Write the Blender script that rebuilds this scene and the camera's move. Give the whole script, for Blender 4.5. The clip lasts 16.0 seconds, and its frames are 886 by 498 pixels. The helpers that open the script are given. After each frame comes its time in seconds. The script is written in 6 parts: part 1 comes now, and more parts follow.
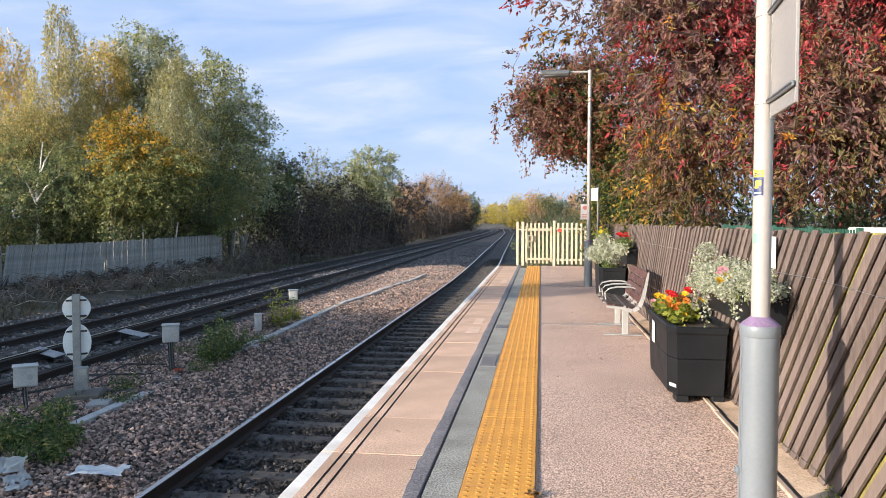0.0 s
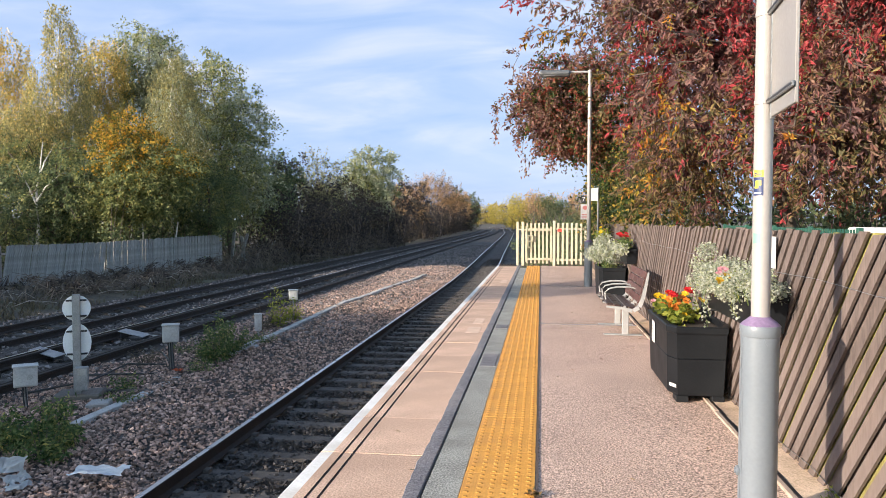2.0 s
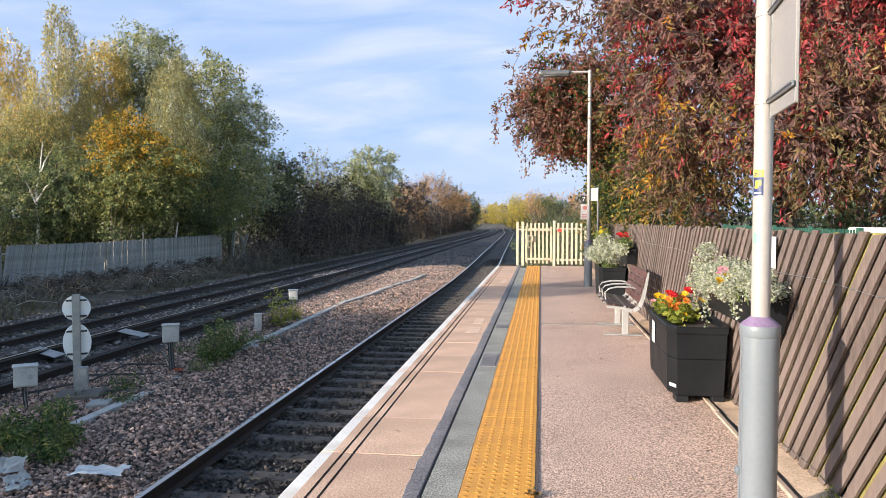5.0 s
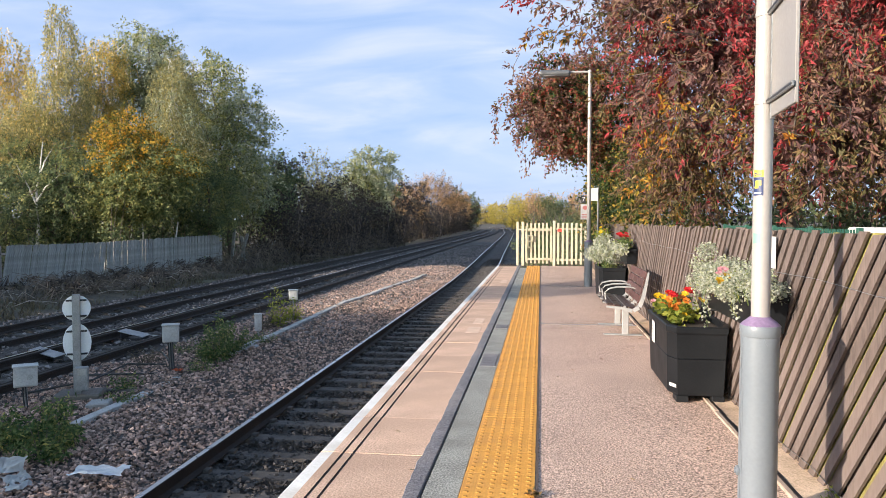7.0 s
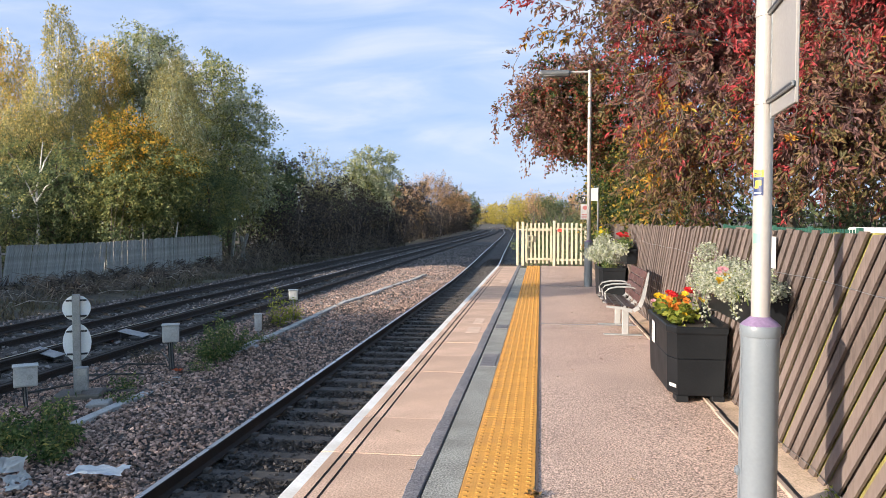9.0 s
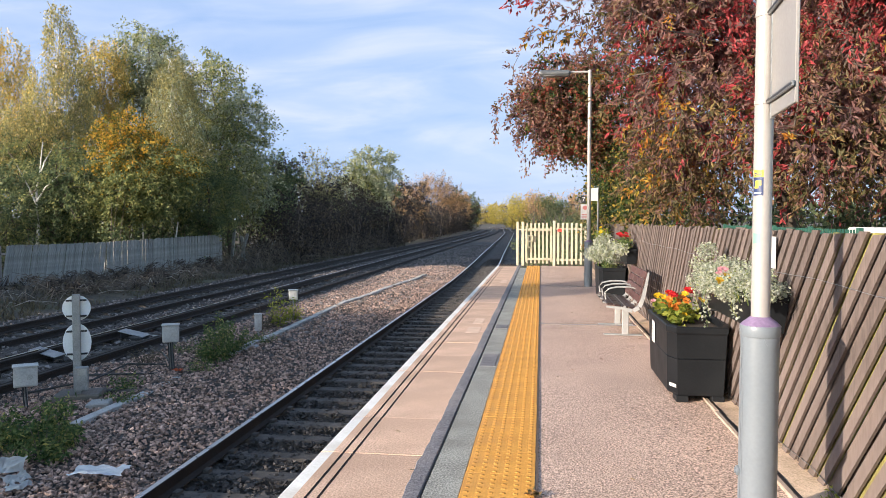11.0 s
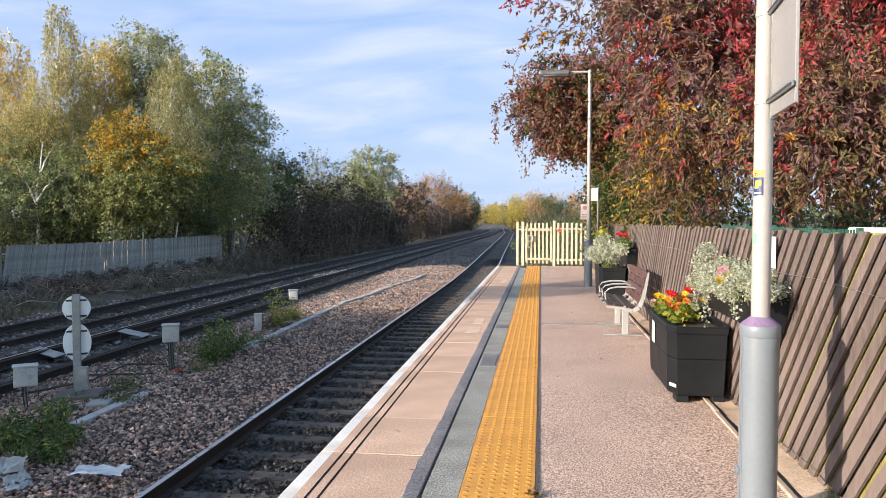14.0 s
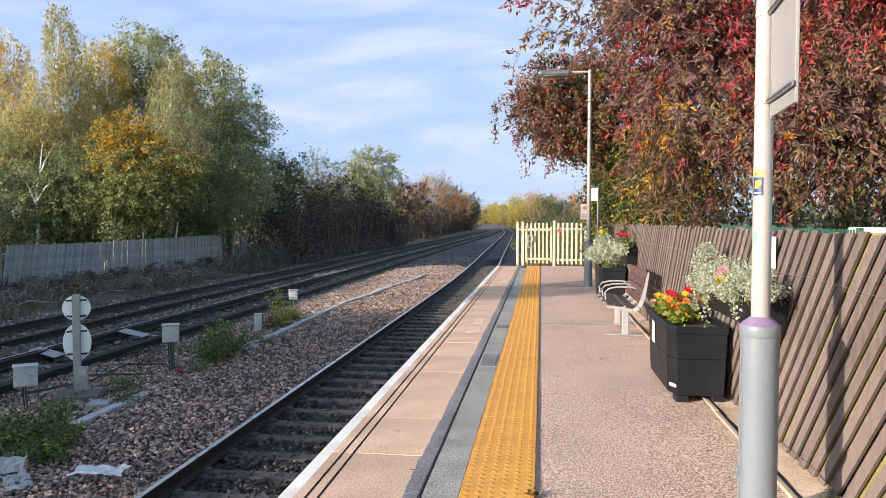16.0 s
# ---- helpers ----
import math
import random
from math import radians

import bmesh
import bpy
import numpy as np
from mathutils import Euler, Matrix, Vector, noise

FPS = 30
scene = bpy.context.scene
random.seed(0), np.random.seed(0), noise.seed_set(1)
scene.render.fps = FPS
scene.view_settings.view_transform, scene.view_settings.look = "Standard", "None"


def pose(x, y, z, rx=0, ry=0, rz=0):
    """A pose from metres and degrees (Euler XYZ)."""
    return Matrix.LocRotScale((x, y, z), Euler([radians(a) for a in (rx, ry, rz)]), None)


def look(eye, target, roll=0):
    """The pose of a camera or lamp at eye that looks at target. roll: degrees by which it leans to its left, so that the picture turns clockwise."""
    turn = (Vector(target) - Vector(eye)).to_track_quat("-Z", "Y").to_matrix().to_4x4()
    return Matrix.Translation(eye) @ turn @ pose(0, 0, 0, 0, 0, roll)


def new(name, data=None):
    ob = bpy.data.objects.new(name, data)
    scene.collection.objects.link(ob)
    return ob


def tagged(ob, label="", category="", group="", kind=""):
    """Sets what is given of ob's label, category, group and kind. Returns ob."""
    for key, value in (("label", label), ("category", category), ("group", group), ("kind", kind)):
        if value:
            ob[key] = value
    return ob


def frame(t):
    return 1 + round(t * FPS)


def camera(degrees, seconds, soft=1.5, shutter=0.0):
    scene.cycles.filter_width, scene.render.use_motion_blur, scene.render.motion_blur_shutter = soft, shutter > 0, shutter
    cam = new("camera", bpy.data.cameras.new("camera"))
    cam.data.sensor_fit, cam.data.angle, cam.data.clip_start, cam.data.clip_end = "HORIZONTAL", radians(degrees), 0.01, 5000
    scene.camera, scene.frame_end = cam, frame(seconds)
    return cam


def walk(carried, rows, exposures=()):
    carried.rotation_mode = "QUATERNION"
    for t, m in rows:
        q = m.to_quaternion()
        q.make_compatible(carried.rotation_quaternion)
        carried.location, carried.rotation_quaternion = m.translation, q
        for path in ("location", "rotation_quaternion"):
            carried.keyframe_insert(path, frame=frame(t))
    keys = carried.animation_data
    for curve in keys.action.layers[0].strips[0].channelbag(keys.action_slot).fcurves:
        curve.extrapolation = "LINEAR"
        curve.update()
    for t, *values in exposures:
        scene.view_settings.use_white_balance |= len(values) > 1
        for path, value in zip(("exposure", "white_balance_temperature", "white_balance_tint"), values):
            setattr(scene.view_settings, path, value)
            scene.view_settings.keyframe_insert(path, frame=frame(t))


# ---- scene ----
# the camera stands still on the platform, 1.55 m above it
cam = camera(63, 16.0, soft=0.6)
EYE = pose(0, 0, 1.55, 90 - 2.372, 0, 7.738)
walk(cam, [(0.0, EYE), (16.0, EYE)], exposures=[(0.0, 1.44), (16.0, 1.44)])

# low autumn sun from behind and across the tracks, under a pale sky
SUN_WAY = Vector((0.751, 0.614, -0.242))
world = bpy.data.worlds.new("sky")
world.use_nodes = True
scene.world = world
wn, wl = world.node_tree.nodes, world.node_tree.links
sky = wn.new("ShaderNodeTexSky")
sky.sky_type, sky.sun_disc = "NISHITA", False
sky.sun_elevation, sky.sun_rotation = radians(14), math.atan2(-SUN_WAY.x, -SUN_WAY.y)
sky.air_density, sky.dust_density, sky.ozone_density = 1.0, 0.6, 1.3
wl.new(sky.outputs[0], wn["Background"].inputs["Color"])
wn["Background"].inputs["Strength"].default_value = 0.135
sun = new("sun", bpy.data.lights.new("sun", "SUN"))
sun.data.energy, sun.data.angle, sun.data.color = 3.8, radians(0.55), (1.0, 0.87, 0.72)
sun.matrix_world = look((0, 0, 30), Vector((0, 0, 30)) + SUN_WAY)

# ---- materials ----


def ramp_of(n, stops):
    r = n.new("ShaderNodeValToRGB")
    while len(r.color_ramp.elements) < len(stops):
        r.color_ramp.elements.new(0.5)
    for e, (at, c) in zip(r.color_ramp.elements, stops):
        e.position, e.color = at, (*c, 1)
    return r


def surface(name, a, b, scale=6.0, rough=0.7, bump=0.3, fine=90.0, metal=0.0, stain=None, each=0.0, dist=0.01, stretch=(1, 1, 1), spec=0.5, span=0.13, grain=0.5):
    """A weathered surface: two tones in patches, fine grain, relief, and stains of a third tone."""
    m = bpy.data.materials.new(name)
    m.use_nodes = True
    n, l = m.node_tree.nodes, m.node_tree.links
    bs = n["Principled BSDF"]
    geo = n.new("ShaderNodeTexCoord")
    mp = n.new("ShaderNodeMapping")
    mp.inputs["Scale"].default_value = stretch
    l.new(geo.outputs["Object"], mp.inputs[0])
    big, small = n.new("ShaderNodeTexNoise"), n.new("ShaderNodeTexNoise")
    big.inputs["Scale"].default_value, small.inputs["Scale"].default_value = scale, fine
    big.inputs["Detail"].default_value, small.inputs["Detail"].default_value = 6, 4
    l.new(mp.outputs[0], big.inputs[0]), l.new(mp.outputs[0], small.inputs[0])
    mix = n.new("ShaderNodeMath")
    mix.operation = "MULTIPLY_ADD"
    mix.inputs[1].default_value = grain
    l.new(small.outputs[0], mix.inputs[0])
    half = n.new("ShaderNodeMath")
    half.operation = "MULTIPLY"
    half.inputs[1].default_value = 1 - grain
    l.new(big.outputs[0], half.inputs[0]), l.new(half.outputs[0], mix.inputs[2])
    r = ramp_of(n, [(0.5 - span, a), (0.5 + span, b)])
    l.new(mix.outputs[0], r.inputs[0])
    out = r.outputs[0]
    if stain:
        st = n.new("ShaderNodeTexNoise")
        st.inputs["Scale"].default_value, st.inputs["Detail"].default_value = scale * 0.37, 8
        l.new(mp.outputs[0], st.inputs[0])
        sr = ramp_of(n, [(0.52, (0, 0, 0)), (0.72, (1, 1, 1))])
        mc = n.new("ShaderNodeMixRGB")
        l.new(st.outputs[0], sr.inputs[0]), l.new(sr.outputs[0], mc.inputs[0])
        l.new(out, mc.inputs[1])
        mc.inputs[2].default_value = (*stain, 1)
        out = mc.outputs[0]
    if each:
        oi, gi = n.new("ShaderNodeObjectInfo"), n.new("ShaderNodeNewGeometry")
        ad = n.new("ShaderNodeMath")
        ad.operation = "ADD"
        l.new(oi.outputs["Random"], ad.inputs[0]), l.new(gi.outputs["Random Per Island"], ad.inputs[1])
        fr = n.new("ShaderNodeMath")
        fr.operation = "FRACT"
        l.new(ad.outputs[0], fr.inputs[0])
        mr = n.new("ShaderNodeMapRange")
        mr.inputs["To Min"].default_value, mr.inputs["To Max"].default_value = 1 - each, 1 + each
        l.new(fr.outputs[0], mr.inputs["Value"])
        hs = n.new("ShaderNodeHueSaturation")
        l.new(mr.outputs[0], hs.inputs["Value"]), l.new(out, hs.inputs["Color"])
        out = hs.outputs[0]
    l.new(out, bs.inputs["Base Color"])
    bs.inputs["Metallic"].default_value = metal
    bs.inputs["Specular IOR Level"].default_value = spec
    rr = n.new("ShaderNodeMapRange")
    rr.inputs["To Min"].default_value, rr.inputs["To Max"].default_value = max(0.05, rough - 0.12), min(1, rough + 0.12)
    l.new(big.outputs[0], rr.inputs["Value"]), l.new(rr.outputs[0], bs.inputs["Roughness"])
    if bump:
        bp = n.new("ShaderNodeBump")
        bp.inputs["Strength"].default_value, bp.inputs["Distance"].default_value = bump, dist
        l.new(mix.outputs[0], bp.inputs["Height"]), l.new(bp.outputs[0], bs.inputs["Normal"])
    return m


def foliage(name, stops, rough=0.55, through_light=0.5):
    """Leaves: each takes its own tone from the stops; light shines through them."""
    m = bpy.data.materials.new(name)
    m.use_nodes = True
    n, l = m.node_tree.nodes, m.node_tree.links
    gi = n.new("ShaderNodeNewGeometry")
    r = ramp_of(n, stops)
    l.new(gi.outputs["Random Per Island"], r.inputs[0])
    bs = n["Principled BSDF"]
    bs.inputs["Roughness"].default_value = rough
    bs.inputs["Specular IOR Level"].default_value = 0.3
    l.new(r.outputs[0], bs.inputs["Base Color"])
    tr = n.new("ShaderNodeBsdfTranslucent")
    l.new(r.outputs[0], tr.inputs[0])
    mx = n.new("ShaderNodeMixShader")
    mx.inputs[0].default_value = through_light
    l.new(bs.outputs[0], mx.inputs[1]), l.new(tr.outputs[0], mx.inputs[2])
    l.new(mx.outputs[0], n["Material Output"].inputs["Surface"])
    return m


M = {
    "tarmac": surface("pink_tarmac", (0.21, 0.138, 0.104), (0.82, 0.585, 0.465), 1.1, 0.92, 0.75, 78, stain=(0.44, 0.312, 0.245), dist=0.010, span=0.11, grain=0.88),
    "coping": surface("coping_concrete", (0.40, 0.252, 0.170), (0.82, 0.56, 0.41), 1.6, 0.88, 0.55, 80, stain=(0.44, 0.285, 0.195), each=0.07, dist=0.006, grain=0.72, span=0.13),
    "white_line": surface("white_line_paint", (0.66, 0.63, 0.58), (0.86, 0.84, 0.80), 5, 0.7, 0.2, 60, stain=(0.6, 0.54, 0.47)),
    "groove": surface("groove_dirt_shade", (0.07, 0.055, 0.05), (0.15, 0.11, 0.09), 12, 0.95, 0.3, 80),
    "bitumen": surface("bitumen_strip", (0.095, 0.09, 0.098), (0.25, 0.235, 0.245), 3, 0.8, 0.6, 70, stain=(0.27, 0.24, 0.225), grain=0.7),
    "grey": surface("grey_concrete", (0.10, 0.10, 0.088), (0.46, 0.45, 0.40), 3, 0.92, 0.55, 85, stain=(0.17, 0.165, 0.145), each=0.05, dist=0.008, grain=0.8, span=0.12),
    "yellow": surface("yellow_tactile", (0.62, 0.27, 0.035), (0.80, 0.40, 0.075), 5, 0.75, 0.25, 90, stain=(0.58, 0.28, 0.07), each=0.05, dist=0.003),
    # darker copy of the tile yellow: the blisters' shadow put into their colour
    "shaded_yellow": surface("shaded_yellow_blister", (0.36, 0.155, 0.022), (0.56, 0.265, 0.045), 9, 0.8, 0.2, 90),
    "edging": surface("weathered_edging", (0.28, 0.20, 0.15), (0.50, 0.39, 0.31), 4, 0.9, 0.5, 60, stain=(0.2, 0.15, 0.12), stretch=(1, 0.2, 1)),
    "soil": surface("dry_soil", (0.42, 0.295, 0.195), (0.78, 0.585, 0.425), 5, 0.95, 0.8, 70, dist=0.01),
    "ballast_bed": surface("ballast_bed", (0.022, 0.018, 0.016), (0.10, 0.085, 0.075), 5, 0.95, 1.0, 16, stain=(0.05, 0.042, 0.037), dist=0.05, span=0.10),
    "stone": surface("ballast_stone", (0.18, 0.115, 0.088), (0.54, 0.375, 0.30), 8, 0.9, 0.3, 60, each=0.75, dist=0.004),
    "dark_stone": surface("oily_ballast_stone", (0.026, 0.023, 0.022), (0.082, 0.072, 0.067), 8, 0.85, 0.3, 60, each=0.7, dist=0.004),
    # ballast stone again, its colour darkened to stand for shade
    "shade_stone": surface("shaded_ballast_stone", (0.105, 0.088, 0.082), (0.27, 0.232, 0.218), 8, 0.88, 0.3, 60, each=0.7, dist=0.004),
    "earth": surface("scrub_earth", (0.05, 0.042, 0.03), (0.13, 0.105, 0.075), 1.5, 0.95, 1.0, 12, stain=(0.10, 0.10, 0.05), dist=0.05),
    "sleeper": surface("concrete_sleeper", (0.05, 0.043, 0.038), (0.125, 0.108, 0.096), 5, 0.9, 0.6, 50, stain=(0.05, 0.042, 0.035), each=0.2),
    "rail_side": surface("rusty_rail", (0.014, 0.010, 0.009), (0.036, 0.025, 0.019), 8, 0.8, 0.4, 60),
    "rail_top": surface("polished_rail", (0.42, 0.42, 0.44), (0.62, 0.62, 0.64), 6, 0.3, 0.05, 60, metal=1.0),
    "fence": surface("brown_stained_slat", (0.086, 0.064, 0.057), (0.17, 0.130, 0.115), 3, 0.85, 0.6, 45, stain=(0.19, 0.148, 0.132), each=0.2, stretch=(1, 1, 0.25), dist=0.005),
    "moss": surface("mossy_slat", (0.16, 0.14, 0.04), (0.34, 0.31, 0.08), 6, 0.9, 0.5, 50, stain=(0.12, 0.09, 0.06), each=0.1, stretch=(1, 1, 0.25)),
    "old_fence": surface("weathered_grey_board", (0.17, 0.165, 0.16), (0.37, 0.365, 0.355), 0.8, 0.9, 0.4, 30, stain=(0.12, 0.12, 0.105), each=0.16, stretch=(1, 1, 0.2)),
    "cream": surface("cream_gate_paint", (0.40, 0.37, 0.26), (0.50, 0.47, 0.355), 6, 0.55, 0.15, 60, stain=(0.36, 0.31, 0.22), each=0.08),
    "white_paint": surface("white_column_paint", (0.31, 0.288, 0.275), (0.345, 0.322, 0.308), 3, 0.4, 0.03, 40, stain=(0.30, 0.278, 0.262)),
    "grey_paint": surface("grey_column_paint", (0.150, 0.172, 0.198), (0.168, 0.191, 0.218), 2, 0.36, 0.02, 60, stain=(0.165, 0.182, 0.197)),
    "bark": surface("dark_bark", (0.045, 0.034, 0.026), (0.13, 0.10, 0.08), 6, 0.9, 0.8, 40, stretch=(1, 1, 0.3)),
    "birch_bark": surface("birch_bark", (0.30, 0.28, 0.25), (0.72, 0.70, 0.66), 3, 0.8, 0.4, 20, stain=(0.05, 0.045, 0.04), stretch=(1, 1, 3)),
    "pale_wood": surface("pale_cut_wood", (0.22, 0.19, 0.16), (0.48, 0.43, 0.37), 6, 0.9, 0.3, 40, each=0.3),
    "twig": surface("dry_twig", (0.09, 0.07, 0.055), (0.24, 0.19, 0.15), 6, 0.9, 0.3, 40, each=0.3),
}
F = {
    "cherry": foliage("cherry_leaves", [(0, (0.103, 0.057, 0.049)), (0.25, (0.202, 0.102, 0.086)), (0.5, (0.291, 0.160, 0.127)), (0.7, (0.363, 0.216, 0.150)), (0.85, (0.181, 0.146, 0.078)), (1, (0.335, 0.114, 0.114))]),
    "cherry_red": foliage("red_leaves", [(0, (0.189, 0.040, 0.040)), (0.35, (0.390, 0.070, 0.074)), (0.7, (0.589, 0.091, 0.102)), (1, (0.265, 0.082, 0.060))]),
    "cherry_low": foliage("olive_bronze_leaves", [(0, (0.065, 0.065, 0.029)), (0.3, (0.145, 0.124, 0.051)), (0.55, (0.265, 0.179, 0.078)), (0.8, (0.193, 0.097, 0.059)), (1, (0.375, 0.272, 0.106))]),
    "berry": foliage("berry_tree_leaves", [(0, (0.065, 0.074, 0.033)), (0.35, (0.150, 0.140, 0.057)), (0.6, (0.275, 0.131, 0.070)), (0.85, (0.420, 0.081, 0.061)), (1, (0.211, 0.068, 0.046))]),
    "berry_low": foliage("dark_shrub_leaves", [(0, (0.031, 0.047, 0.016)), (0.35, (0.078, 0.109, 0.029)), (0.6, (0.156, 0.156, 0.039)), (0.85, (0.312, 0.234, 0.047)), (1, (0.468, 0.312, 0.055))]),
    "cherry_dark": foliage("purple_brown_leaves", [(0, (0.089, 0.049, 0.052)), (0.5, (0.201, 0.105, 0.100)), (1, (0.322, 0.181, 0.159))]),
    "cherry_orange": foliage("orange_leaves", [(0, (0.36, 0.12, 0.025)), (0.5, (0.50, 0.24, 0.035)), (1, (0.42, 0.33, 0.05))]),
    "hawthorn": foliage("dark_green_leaves", [(0, (0.053, 0.075, 0.038)), (0.6, (0.131, 0.168, 0.082)), (1, (0.256, 0.272, 0.122))]),
    "birch_gold": foliage("golden_birch_leaves", [(0, (0.336, 0.264, 0.072)), (0.5, (0.552, 0.396, 0.108)), (1, (0.720, 0.504, 0.156))]),
    "birch_dim": foliage("olive_birch_leaves", [(0, (0.161, 0.161, 0.077)), (0.5, (0.294, 0.274, 0.127)), (1, (0.453, 0.389, 0.171))]),
    "birch": foliage("birch_leaves", [(0, (0.210, 0.210, 0.080)), (0.4, (0.370, 0.341, 0.133)), (0.75, (0.591, 0.484, 0.187)), (1, (0.737, 0.547, 0.215))]),
    "ash": foliage("grey_green_leaves", [(0, (0.165, 0.19, 0.115)), (0.5, (0.32, 0.345, 0.215)), (1, (0.50, 0.51, 0.345))]),
    "green": foliage("green_leaves", [(0, (0.099, 0.132, 0.055)), (0.5, (0.214, 0.239, 0.093)), (1, (0.442, 0.409, 0.153))]),
    "gold": foliage("golden_leaves", [(0, (0.084, 0.102, 0.030)), (0.35, (0.180, 0.168, 0.036)), (0.6, (0.408, 0.276, 0.042)), (0.85, (0.624, 0.372, 0.048)), (1, (0.600, 0.288, 0.048))]),
    "scrub": foliage("scrub_leaves", [(0, (0.030, 0.024, 0.025)), (0.5, (0.064, 0.052, 0.049)), (0.85, (0.108, 0.086, 0.066)), (1, (0.17, 0.13, 0.07))]),
    "ochre": foliage("ochre_twigs", [(0, (0.238, 0.145, 0.076)), (0.5, (0.408, 0.255, 0.128)), (1, (0.578, 0.357, 0.170))]),
    "willow": foliage("yellow_willow", [(0, (0.22, 0.19, 0.04)), (0.5, (0.42, 0.34, 0.06)), (1, (0.55, 0.42, 0.10))]),
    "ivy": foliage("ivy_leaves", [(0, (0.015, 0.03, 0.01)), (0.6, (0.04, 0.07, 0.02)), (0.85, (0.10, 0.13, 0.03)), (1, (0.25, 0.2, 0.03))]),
    "weed": foliage("weed_leaves", [(0, (0.049, 0.082, 0.030)), (0.5, (0.115, 0.180, 0.062)), (0.85, (0.220, 0.259, 0.088)), (1, (0.456, 0.404, 0.128))]),
    "straw": foliage("dry_grass", [(0, (0.06, 0.05, 0.038)), (0.6, (0.155, 0.13, 0.088)), (1, (0.12, 0.11, 0.055))]),
    "silver": foliage("silver_foliage", [(0, (0.235, 0.273, 0.177)), (0.4, (0.463, 0.482, 0.377)), (0.8, (0.606, 0.606, 0.509)), (1, (0.341, 0.379, 0.148))]),
    "lime": foliage("lime_leaves", [(0, (0.112, 0.160, 0.024)), (0.5, (0.272, 0.304, 0.048)), (1, (0.416, 0.400, 0.080))]),
}


def plain(name, c, rough=0.5, metal=0.0, emit=None):
    m = bpy.data.materials.new(name)
    m.use_nodes = True
    b = m.node_tree.nodes["Principled BSDF"]
    b.inputs["Base Color"].default_value = (*c, 1)
    b.inputs["Roughness"].default_value, b.inputs["Metallic"].default_value = rough, metal
    return m


# ---- mesh helpers ----


def mesh_of(bm, name, material, smooth=False):
    me = bpy.data.meshes.new(name)
    bm.normal_update()
    bm.to_mesh(me)
    bm.free()
    for m in (material if isinstance(material, (list, tuple)) else [material]):
        me.materials.append(m)
    if smooth:
        for p in me.polygons:
            p.use_smooth = True
        me.set_sharp_from_angle(angle=radians(38))
    return me


def thing(name, label, category, at=(0, 0, 0), rz=0, group="", kind=""):
    ob = new(name)
    ob.empty_display_size = 0.1
    ob.matrix_basis = pose(*at, 0, 0, rz)
    return tagged(ob, label, category, group, kind)


def part(name, bm, material, parent=None, label="", m=None, smooth=False, kind=""):
    me = bm if isinstance(bm, bpy.types.Mesh) else mesh_of(bm, name, material, smooth)
    ob = new(name, me)
    ob.parent = parent
    if m is not None:
        ob.matrix_basis = m
    return tagged(ob, label, "", "", kind)


def box(bm, x0, x1, y0, y1, z0, z1, bevel=0.0, m=None, mat=0):
    vs = [bm.verts.new((x, y, z)) for z in (z0, z1) for x, y in ((x0, y0), (x1, y0), (x1, y1), (x0, y1))]
    fs = [bm.faces.new([vs[i] for i in q]) for q in ((3, 2, 1, 0), (4, 5, 6, 7), (0, 1, 5, 4), (1, 2, 6, 5), (2, 3, 7, 6), (3, 0, 4, 7))]
    for f_ in fs:
        f_.material_index = mat
    if bevel:
        es = list({e for f_ in fs for e in f_.edges})
        r = bmesh.ops.bevel(bm, geom=es, offset=bevel, segments=1, affect="EDGES")
        vs = list({v for f_ in r["faces"] for v in f_.verts} | {v for v in vs if v.is_valid})
    if m is not None:
        bmesh.ops.transform(bm, matrix=m, verts=[v for v in vs if v.is_valid])
    return bm


def bx(*a, **k):
    return box(bmesh.new(), *a, **k)


def lathe(bm, prof, seg=24, m=None):
    """A solid of revolution about z from (radius, z) pairs."""
    rings = []
    for r, z in prof:
        rings.append([bm.verts.new((r * math.cos(i * math.tau / seg), r * math.sin(i * math.tau / seg), z)) for i in range(seg)])
    for a, b in zip(rings, rings[1:]):
        for i in range(seg):
            bm.faces.new((a[i], a[(i + 1) % seg], b[(i + 1) % seg], b[i]))
    bm.faces.new(rings[0][::-1])
    bm.faces.new(rings[-1])
    if m is not None:
        bmesh.ops.transform(bm, matrix=m, verts=[v for r_ in rings for v in r_])
    return bm


def tube(bm, pts, radii, seg=8):
    """A round bar along points, with a radius at each."""
    pts = [Vector(p) for p in pts]
    if not isinstance(radii, (list, tuple)):
        radii = [radii] * len(pts)
    rings = []
    for i, p in enumerate(pts):
        d = (pts[min(i + 1, len(pts) - 1)] - pts[max(i - 1, 0)]).normalized()
        u = d.cross(Vector((0.31, 0.17, 0.94)) if abs(d.z) < 0.9 else Vector((1, 0.1, 0))).normalized()
        v = d.cross(u)
        rings.append([bm.verts.new(p + radii[i] * (u * math.cos(k * math.tau / seg) + v * math.sin(k * math.tau / seg))) for k in range(seg)])
    for a, b in zip(rings, rings[1:]):
        for k in range(seg):
            bm.faces.new((a[k], a[(k + 1) % seg], b[(k + 1) % seg], b[k]))
    bm.faces.new(rings[0][::-1])
    bm.faces.new(rings[-1])
    return bm


